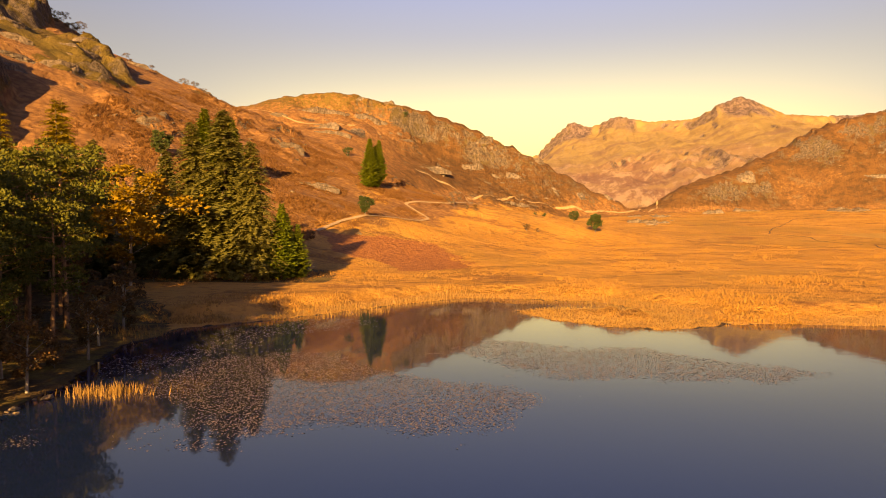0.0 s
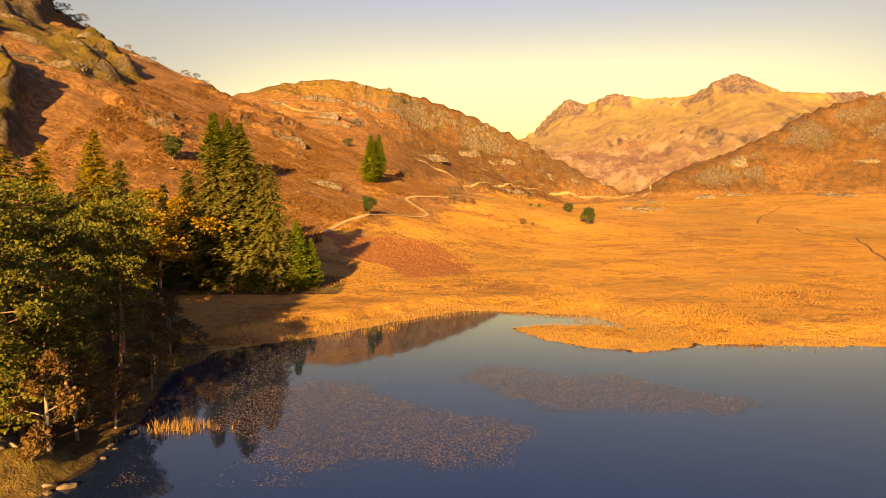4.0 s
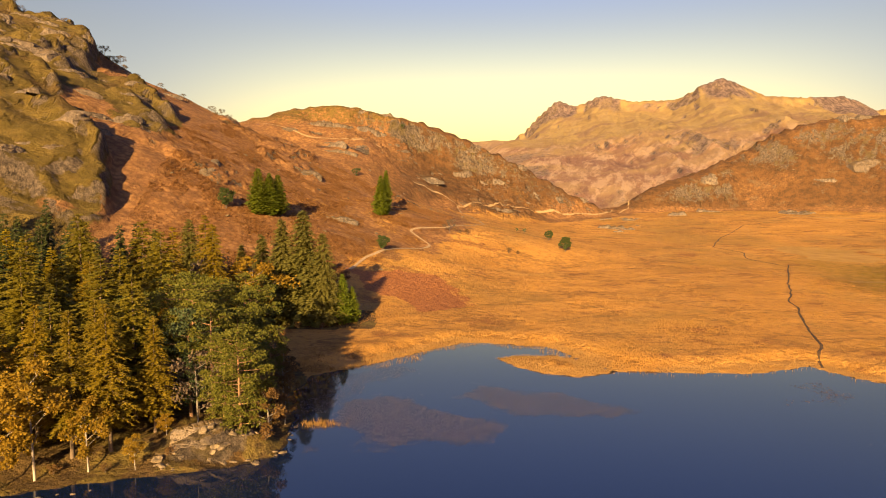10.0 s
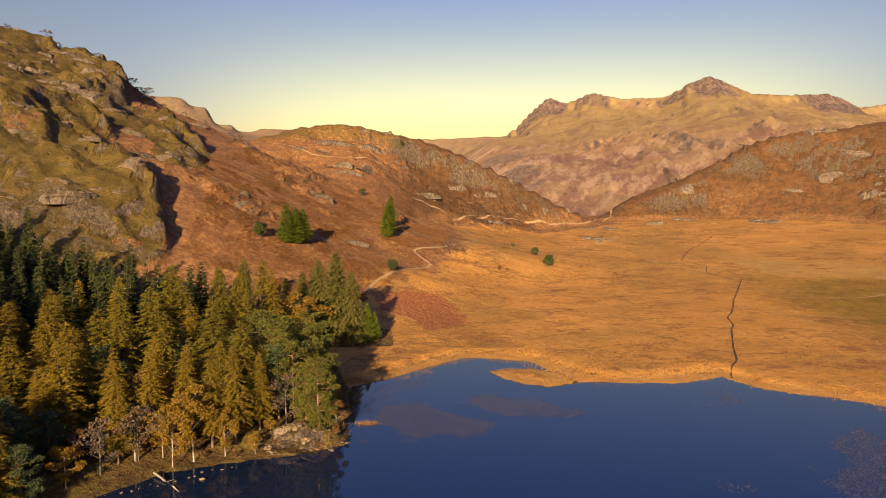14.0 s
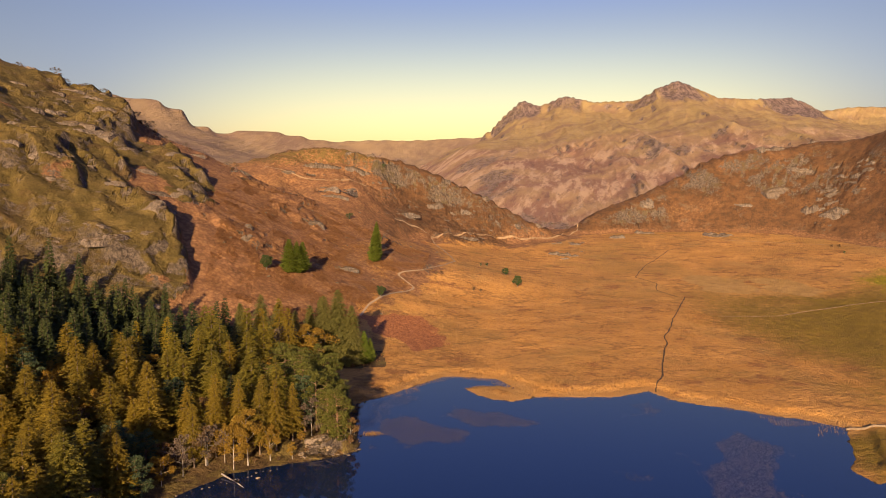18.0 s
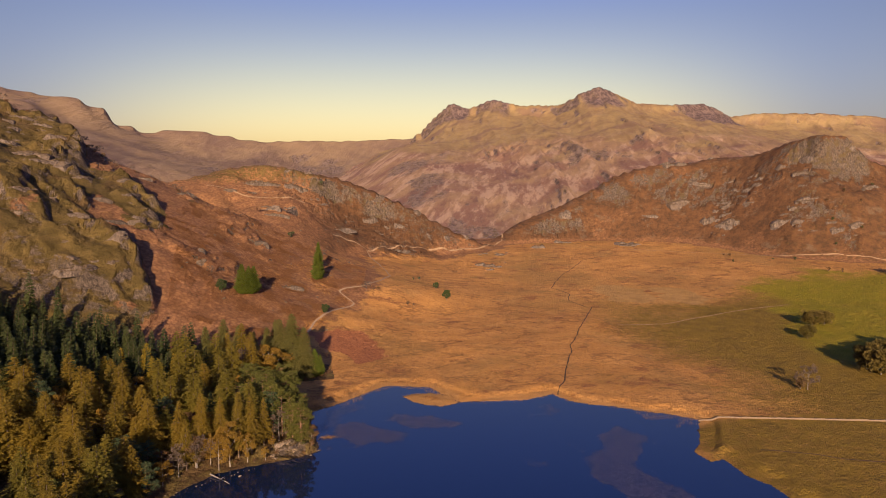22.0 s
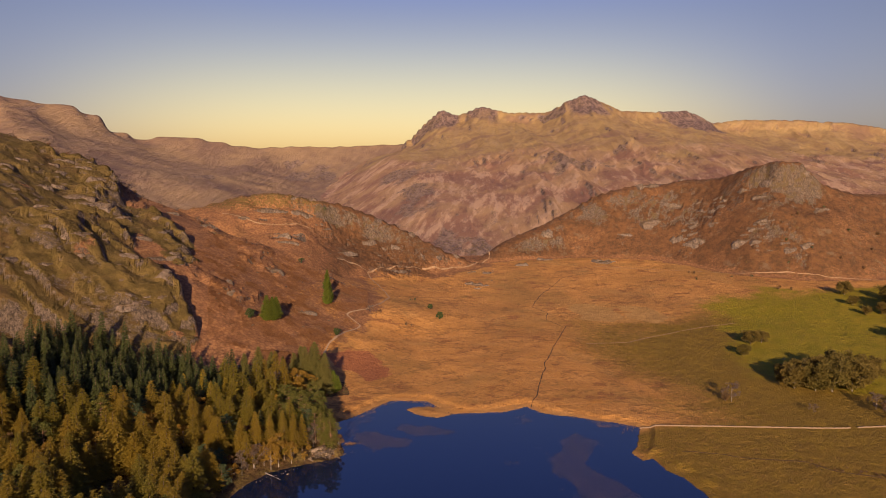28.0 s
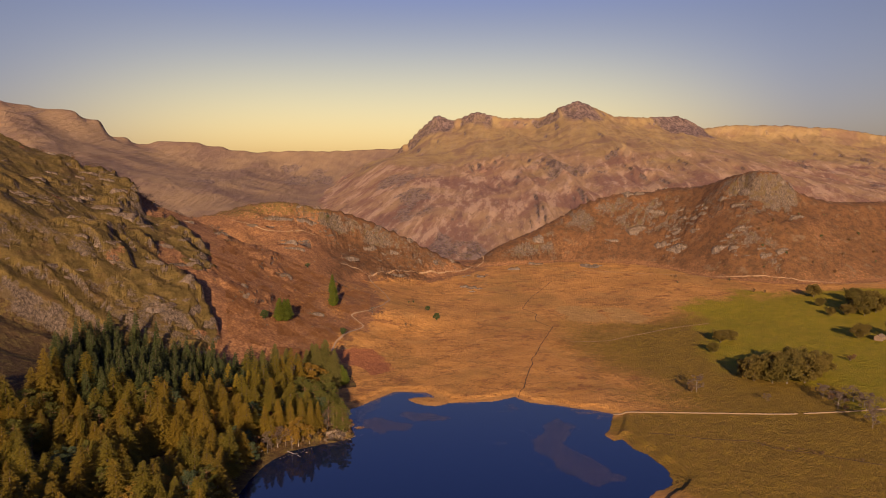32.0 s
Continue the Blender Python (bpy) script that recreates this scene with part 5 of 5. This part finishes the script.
def boulder(x, y, size, label="grey lichened boulder at the water's edge", group="shore boulders", rng=random.Random(5)):
    ob = tagged(new("boulder", rng.choice(BOULDERS)), label, "boulder", group)
    ob.location = (x, y, max(ground_z(x, y), -0.05) + 0.08 * size)
    ob.rotation_euler = (rng.uniform(-0.35, 0.35), rng.uniform(-0.35, 0.35), rng.uniform(0, 6.28))
    ob.scale = (size * rng.uniform(0.9, 1.6), size, size * rng.uniform(0.6, 0.95))
    return ob


ROCKS = random.Random(77)
for k in range(16):
    f = ROCKS.random()
    boulder(-47 + 18 * f, 31.6 + 4.6 * f + ROCKS.uniform(-1.2, 0.8), ROCKS.uniform(0.4, 1.3))
for k in range(9):
    boulder(-30 + ROCKS.uniform(-0.8, 0.8), 37.5 + 14 * ROCKS.random(), ROCKS.uniform(0.4, 1.2))
for k in range(26):
    f = ROCKS.random()
    boulder(-46 + 12 * f + ROCKS.uniform(-1, 1), 34.5 + 2.5 * f + ROCKS.uniform(-1.2, 3.2), ROCKS.uniform(0.6, 1.7), "angular tan rock slab on the wooded headland", "headland rocks")
for k in range(18):
    f = k / 17
    boulder(-79 + 26 * f + ROCKS.uniform(-0.8, 0.8), 7 + 19 * f + ROCKS.uniform(-1.2, 1.2), ROCKS.uniform(0.3, 0.8))
boulder(-57, 19.3, 1.5, "pale boulder lying in the shallow water")
MOOR = random.Random(78)
for k in range(70):
    x, y = MOOR.uniform(-120, 20), MOOR.uniform(215, 520)
    if x < 0.28 * (y - 230) - 20:
        boulder(x, y, MOOR.uniform(0.7, 2.4), "grey boulder half sunk in the bracken", "boulders on the fellside")


# ---- crags: fractured faces of rock that stand out of the fellsides ----
def crag_material():
    g = Mat("fell_rock", 0.92, 0.15)
    n = g.noise(0.45, 7, 0.75, stretch=(1, 1, 0.35))
    c = g.mix(g.ramp(n, 0.36, 0.62), (0.190, 0.141, 0.098), (0.066, 0.050, 0.039))
    c = g.mix(g.ramp(g.rand(), 0.2, 1.0, 0, 0.5), c, (0.10, 0.070, 0.047))
    c = g.mix(g.ramp(g.noise(1.6, 5, 0.7), 0.55, 0.72, 0, 0.8), c, (0.05, 0.038, 0.03))
    up = g.n.new("ShaderNodeSeparateXYZ")
    g.l.new(g.n.new("ShaderNodeNewGeometry").outputs["Normal"], up.inputs[0])
    turf = g.math("MULTIPLY", g.ramp(up.outputs[2], 0.68, 0.92), g.ramp(g.noise(0.3, 5, 0.7), 0.36, 0.56))
    c = g.mix(turf, c, (0.10, 0.062, 0.024))
    g.bump(g.noise(0.9, 6, 0.75, stretch=(1, 1, 0.3)), 0.9, 0.8)
    return g.done(c)


CRAGROCK = crag_material()


def crag_mesh(seed):
    """A weathered outcrop, one metre wide and high: a ribbed, jointed face that rises from turf at both ends and rolls back over an uneven top."""
    nu, nv = 34, 15
    u, v = np.meshgrid(np.linspace(-0.5, 0.5, nu), np.linspace(0, 1, nv), indexing="ij")
    rng = np.random.RandomState(seed + 7)
    u = u + rng.uniform(-0.006, 0.006, u.shape)
    ends = np.clip(1 - (2.02 * np.abs(u)) ** 2.4, 0.0, 1)
    top = ends ** 0.6 * (0.62 + 0.7 * fbm(u, np.full(u.shape, seed * 3.1), 0.23, 4, 0.6, seed=seed))
    up = np.interp(v, [0, 0.14, 0.62, 0.8, 1.0], [-0.55, 0.0, 0.94, 1.0, -0.4])
    back = np.interp(v, [0, 0.14, 0.45, 0.62, 0.8, 1.0], [-0.12, 0.0, 0.10, 0.24, 0.62, 1.15])
    rib = fbm(u, 0.22 * up + seed, 0.12, 4, 0.6, seed=seed + 40, ridged=True)
    ledge = fbm(0.3 * u + seed, up, 0.24, 3, 0.6, seed=seed + 60, ridged=True)
    back = back + 0.35 * (2 * u) ** 2 + (0.26 * rib + 0.16 * ledge) * np.interp(v, [0, 0.1, 0.6, 1], [0.3, 1, 0.7, 0.2])
    up = np.where(up > 0, up * top + 0.05 * fbm(u, v, 0.1, 3, 0.6, seed=seed + 80), up)
    co = np.stack([u, back, up], -1).reshape(-1, 3)
    i = (np.arange(nu - 1)[:, None] * nv + np.arange(nv - 1)[None]).ravel()
    faces = np.stack([i, i + nv, i + nv + 1, i + 1], -1).tolist()
    faces += [list(range(nv))[::-1], list(range((nu - 1) * nv, nu * nv))]
    return mesh_np("crag", co, faces, [CRAGROCK])


CRAGS = [crag_mesh(k) for k in range(9)]


def set_crags(rows, label, group, seed, low=1.0):
    """Crags at (x, y, width, height), each facing down its slope."""
    rng = random.Random(seed)
    a = np.array(rows, float)
    z0 = land(a[:, 0], a[:, 1])[0]
    gx, gy = land(a[:, 0] + 5, a[:, 1])[0] - z0, land(a[:, 0], a[:, 1] + 5)[0] - z0
    for (x, y, w, h), z, sx, sy in zip(rows, z0, gx / 5, gy / 5):
        ob = tagged(new("crag", rng.choice(CRAGS)), label, "rock outcrop", group)
        ob.location = (x, y, z - 0.14 * h)
        ob.rotation_euler = (0, 0, math.atan2(-sx * 0.7, sy * 0.7 + 0.35) + rng.uniform(-0.3, 0.3))
        ob.scale = (w * rng.choice((-1, 1)), min(w, 1.9 * h) * rng.uniform(0.6, 0.9), h * low * rng.uniform(0.85, 1.1))


WEST_CRAGS = [(-224, 319, 33, 14), (-245, 327, 27, 11), (-175, 238, 14, 5), (-150, 196, 14, 8), (-157, 194, 14, 6), (-176, 203, 19, 8), (-159, 181, 18, 8), (-173, 187, 12, 5), (-168, 334, 16, 9),
              (-156, 287, 12, 7), (-145, 222, 10, 11), (-183, 409, 16, 6), (-154, 416, 25, 8), (-140, 414, 14, 7), (-166, 264, 20, 8), (-184, 237, 18, 8), (-237, 327, 22, 13), (-211, 232, 18, 10),
              (-150, 241, 13, 10), (-212, 334, 20, 12), (-255, 336, 15, 12), (-184, 291, 18, 8)]
SLOPE_CRAGS = [(-130, 523, 23, 6), (-76, 453, 26, 5), (-110, 281, 10, 3.2), (-107, 255, 9, 4), (-87, 357, 26, 7), (-53, 277, 20, 5), (-11, 509, 34, 5), (-36, 553, 21, 8), (-30, 551, 25, 5)]
KNOLL_CRAGS = [(-98, 546, 34, 11), (-81, 551, 27, 10), (-64, 556, 24, 9), (-47, 564, 24, 9), (-30, 572, 24, 11), (-12, 576, 30, 13), (3, 582, 26, 12), (16, 588, 31, 14), (42, 594, 33, 11), (26, 567, 26, 10),
               (48, 569, 24, 9), (67, 577, 30, 9), (93, 577, 24, 9), (113, 586, 26, 11), (148, 608, 22, 8), (80, 596, 24, 8)]
PIKE_CRAGS = [(387, 678, 47, 11), (418, 675, 70, 17), (465, 652, 46, 11), (500, 626, 38, 11), (484, 672, 40, 10), (521, 656, 24, 9), (467, 610, 22, 13), (494, 577, 43, 9), (307, 684, 24, 18), (543, 613, 23, 9),
              (530, 575, 36, 7), (557, 526, 34, 9), (557, 547, 28, 9), (611, 569, 46, 30), (597, 573, 30, 20), (628, 566, 28, 22), (521, 526, 27, 8), (560, 471, 26, 12), (589, 481, 26, 6), (412, 652, 50, 9)]
WEST_CRAGS = [(x, y, 1.3 * w, 0.62 * h) for x, y, w, h in WEST_CRAGS]
SLOPE_CRAGS = [(x, y, 1.2 * w, 0.95 * h) for x, y, w, h in SLOPE_CRAGS]
KNOLL_CRAGS = [(x, y, 1.15 * w, 1.35 * h) for x, y, w, h in KNOLL_CRAGS]
PIKE_CRAGS = [(x, y, 1.15 * w, 1.3 * h) for x, y, w, h in PIKE_CRAGS]
set_crags(WEST_CRAGS, "broken tan crag on the bracken fellside", "crags of the western fell", 1)
set_crags(SLOPE_CRAGS, "low pale rock outcrop in the bracken", "outcrops on the slope", 2)
set_crags(KNOLL_CRAGS, "dark upright crag under the knoll's crest", "crags of the knoll", 3)
set_crags(PIKE_CRAGS, "grey fractured crag on the rocky pike", "crags of the pike", 4)
set_crags([(-42, 35.4, 8, 1.6), (-37.5, 37.2, 6, 1.4), (-46, 34.4, 4, 1.0), (-40.5, 38.4, 7, 1.8), (-34, 39.5, 4, 0.9), (-43.5, 37.2, 5, 1.5)], "tan fractured rock face on the wooded headland", "headland crags", 5)


def scatter_crags(count, box, where, label, group, seed, small, large):
    """Smaller outcrops strewn where a hill is rocky."""
    rng = np.random.RandomState(seed)
    x, y = rng.uniform(box[0], box[1], 40 * count), rng.uniform(box[2], box[3], 40 * count)
    o = land(x, y)[1]
    ok = (o[where] > 0.5) & (fbm(x, y, 55, 3, seed=seed) > 0.0)
    x, y = x[ok][:count], y[ok][:count]
    w = small + (large - small) * rng.rand(len(x)) ** 2
    set_crags([(float(a), float(c), float(q), float(q * h)) for a, c, q, h in zip(x, y, w, rng.uniform(0.24, 0.48, len(x)))], label, group, seed)


scatter_crags(90, (-330, -125, 140, 430), "crag", "small tan outcrop among moss and bracken", "outcrops of the western fell", 11, 4.0, 22.0)
scatter_crags(60, (-170, 190, 470, 600), "rock", "small grey outcrop on the knoll", "outcrops of the knoll", 12, 4.0, 16.0)
scatter_crags(110, (230, 720, 470, 720), "rock", "small grey outcrop on the pike", "outcrops of the pike", 13, 6.0, 26.0)


def fallen_log():
    s = Shape()
    s.tube([(-67.5, 21.3, 0.7), (-64.5, 18.4, 0.42), (-61.5, 15.4, 0.16), (-59.4, 13.2, -0.1)], [0.26, 0.23, 0.17, 0.06], 8)
    s.tube([(-63.5, 17.4, 0.35), (-62.0, 17.8, 0.8)], [0.08, 0.02], 5)
    tagged(new("fallen_log", s.mesh("fallen_log", BARK_PALE, True)), "bleached fallen tree trunk lying into the water", "log")


fallen_log()


def strip(name, line, width, mat, label, category, lift=0.07, wobble=0.5, seed=1):
    """A band that follows the ground along a line."""
    pts = []
    for (ax, ay), (bx, by) in zip(line, line[1:]):
        steps = max(1, int(math.hypot(bx - ax, by - ay) / 1.6))
        pts += [(ax + (bx - ax) * k / steps, ay + (by - ay) * k / steps) for k in range(steps)]
    pts = np.array(pts + [line[-1]])
    for _ in range(3):
        pts[1:-1] = (pts[:-2] + 2 * pts[1:-1] + pts[2:]) / 4
    pts = pts + wobble * np.stack([fbm(pts[:, 0], pts[:, 1], 14, 3, seed=seed), fbm(pts[:, 0], pts[:, 1], 14, 3, seed=seed + 1)], -1) * 3
    way = np.gradient(pts, axis=0)
    way /= np.hypot(way[:, 0], way[:, 1])[:, None]
    side = np.stack([-way[:, 1], way[:, 0]], -1)
    w = width * (1 + 0.8 * fbm(pts[:, 0], pts[:, 1], 7, 2, seed=seed + 2))[:, None] / 2
    rows = [pts + side * w * k for k in (-1, -0.4, 0.4, 1)]
    v = np.concatenate([np.column_stack([r, land(r[:, 0], r[:, 1])[0] + (lift if 0 < n < 3 else lift - 0.12)]) for n, r in enumerate(rows)])
    m = len(pts)
    f = [(n * m + k, n * m + k + 1, (n + 1) * m + k + 1, (n + 1) * m + k) for n in range(3) for k in range(m - 1)]
    return tagged(new(name, mesh_np(name, v, f, [mat], True)), label, category, kind="structure")


def gravel_material():
    g = Mat("path_gravel", 0.95, 0.1)
    return g.done(g.mix(g.ramp(g.noise(1.2, 5, 0.7), 0.35, 0.65), (0.36, 0.25, 0.145), (0.27, 0.175, 0.095)))


GRAVEL = gravel_material()
TRODDEN = Mat("trodden_earth", 0.95, 0.1)
TRODDEN = TRODDEN.done(TRODDEN.mix(TRODDEN.ramp(TRODDEN.noise(1.2, 5, 0.7), 0.35, 0.65), (0.34, 0.225, 0.125), (0.24, 0.145, 0.07)))
strip("path_1", PATH, 1.4, GRAVEL,
      "pale trodden footpath winding up the moor", "path", lift=0.42)
strip("path_2", [(17, 505), (64, 549), (122, 581), (162, 605), (200, 650), (206, 668), (212, 700)], 1.6, TRODDEN, "pale footpath along the foot of the knoll", "path", lift=0.5, seed=5)
strip("path_3", [(179, 232), (214, 228), (236, 240), (261, 250), (306, 268), (345, 275)], 1.2, TRODDEN, "faint trodden path across the bog", "path", lift=0.35, seed=13)
strip("path_4", [(-150, 536), (-132, 528), (-112, 526), (-82, 523), (-48, 536)], 1.6, TRODDEN, "pale path slanting across the knoll", "path", lift=0.6, seed=17)
strip("road_1", [(330, 580), (380, 556), (402, 546), (452, 526), (494, 496), (535, 468), (581, 440), (640, 420), (720, 400)], 1.5, TRODDEN, "pale lane along the foot of the pike", "road", lift=0.3, seed=21)


def peat_water():
    g = Mat("peaty_stream", 0.8, 0.1)
    return g.done(g.mix(g.ramp(g.noise(0.7, 4, 0.7), 0.4, 0.6), (0.05, 0.032, 0.018), (0.11, 0.062, 0.027)))


PEAT = peat_water()
strip("stream_1", STREAM, 0.75, PEAT, "narrow dark stream winding across the bog to the tarn", "stream", lift=0.1, wobble=0.9, seed=41)
strip("ditch_1", [(140, 8), (157, 2), (168, -6), (194, -16), (200, -28), (214, -37), (226, -48), (250, -66)], 1.1, PEAT, "shallow dark ditch across the rough pasture", "ditch", lift=0.1, wobble=0.8, seed=49)
strip("stream_2", BROOK, 0.8, PEAT, "thin dark brook among the grass", "stream", lift=0.1, wobble=0.9, seed=45)


def field_wall(line, gap):
    """A dry-stone wall with an uneven top and a gap for a gate."""
    s, prev = [], None
    pts = []
    for (ax, ay), (bx, by) in zip(line, line[1:]):
        steps = max(1, int(math.hypot(bx - ax, by - ay) / 0.7))
        pts += [(ax + (bx - ax) * k / steps, ay + (by - ay) * k / steps) for k in range(steps)]
    pts = np.array(pts)
    zs = land(pts[:, 0], pts[:, 1])[0]
    rng = random.Random(3)
    v, f = [], []
    runs = [(0, gap), (gap + 5, len(pts))]
    for lo, hi in runs:
        first = len(v)
        for k in range(lo, hi):
            x, y = pts[k]
            h, w = 0.72 + rng.uniform(-0.12, 0.12), 0.28 + rng.uniform(-0.05, 0.05)
            for dy, dz in ((-w, -0.3), (-w * 0.9, h * 0.5), (-w * 0.55, h), (w * 0.55, h + rng.uniform(-0.05, 0.05)), (w * 0.9, h * 0.5), (w, -0.3)):
                v.append((x + rng.uniform(-0.05, 0.05), y + dy + rng.uniform(-0.04, 0.04), zs[k] + dz))
        n = hi - lo
        for k in range(n - 1):
            for q in range(5):
                i = first + k * 6 + q
                f.append((i, i + 1, i + 7, i + 6))
        f += [tuple(first + q for q in range(6)), tuple(first + (n - 1) * 6 + q for q in reversed(range(6)))]
    tagged(new("field_wall", mesh_np("field_wall", v, f, [WALLSTONE])), "pale dry-stone wall running from the shore across the meadow", "stone wall", kind="structure")


def wall_material():
    g = Mat("dry_stone", 0.95, 0.1)
    n = g.noise(1.6, 5, 0.75)
    g.bump(n, 0.8, 0.15)
    return g.done(g.mix(g.ramp(n, 0.35, 0.65), (0.21, 0.147, 0.09), (0.12, 0.083, 0.052)))


WALLSTONE = wall_material()
field_wall([(136, 46), (176, 37), (210, 29), (244, 21), (283, 17), (330, 16)], 165)


def barn(x, y):
    z = ground_z(x, y)
    root = tagged(new("barn"), "small pale stone barn with a slate roof among trees", "barn")
    root.location, root.rotation_euler = (x, y, z), (0, 0, 0.5)
    w, d, h, rise = 5.0, 3.2, 3.2, 1.9
    v = [(-w, -d, -0.5), (w, -d, -0.5), (w, d, -0.5), (-w, d, -0.5), (-w, -d, h), (w, -d, h), (w, d, h), (-w, d, h), (-w, 0, h + rise), (w, 0, h + rise)]
    part("wall", mesh_np("wall", v, [(0, 1, 5, 4), (2, 3, 7, 6), (1, 2, 6, 9, 5), (3, 0, 4, 8, 7)], [WALLSTONE]), root)
    for sg in (-1, 1):
        e = 0.35
        q = [(-w - e, sg * (d + e), h - 0.2), (w + e, sg * (d + e), h - 0.2), (w + e, 0, h + rise + 0.12), (-w - e, 0, h + rise + 0.12)]
        q += [(a, b, c + 0.16) for a, b, c in q]
        part("roof", mesh_np("roof", q, [(0, 1, 2, 3), (7, 6, 5, 4), (0, 4, 5, 1), (1, 5, 6, 2), (2, 6, 7, 3), (3, 7, 4, 0)], [STONE]), root, "grey slate roof slope")
    q = [(-0.9, -d - 0.06, -0.3), (0.9, -d - 0.06, -0.3), (0.9, -d - 0.06, 2.1), (-0.9, -d - 0.06, 2.1)]
    q += [(a, b + 0.05, c) for a, b, c in q]
    part("door", mesh_np("door", q, [(3, 2, 1, 0), (4, 5, 6, 7), (0, 1, 5, 4), (1, 2, 6, 5), (2, 3, 7, 6), (3, 0, 4, 7)], [BARK_BROWN]), root, "dark wooden barn door")


barn(456, 178)
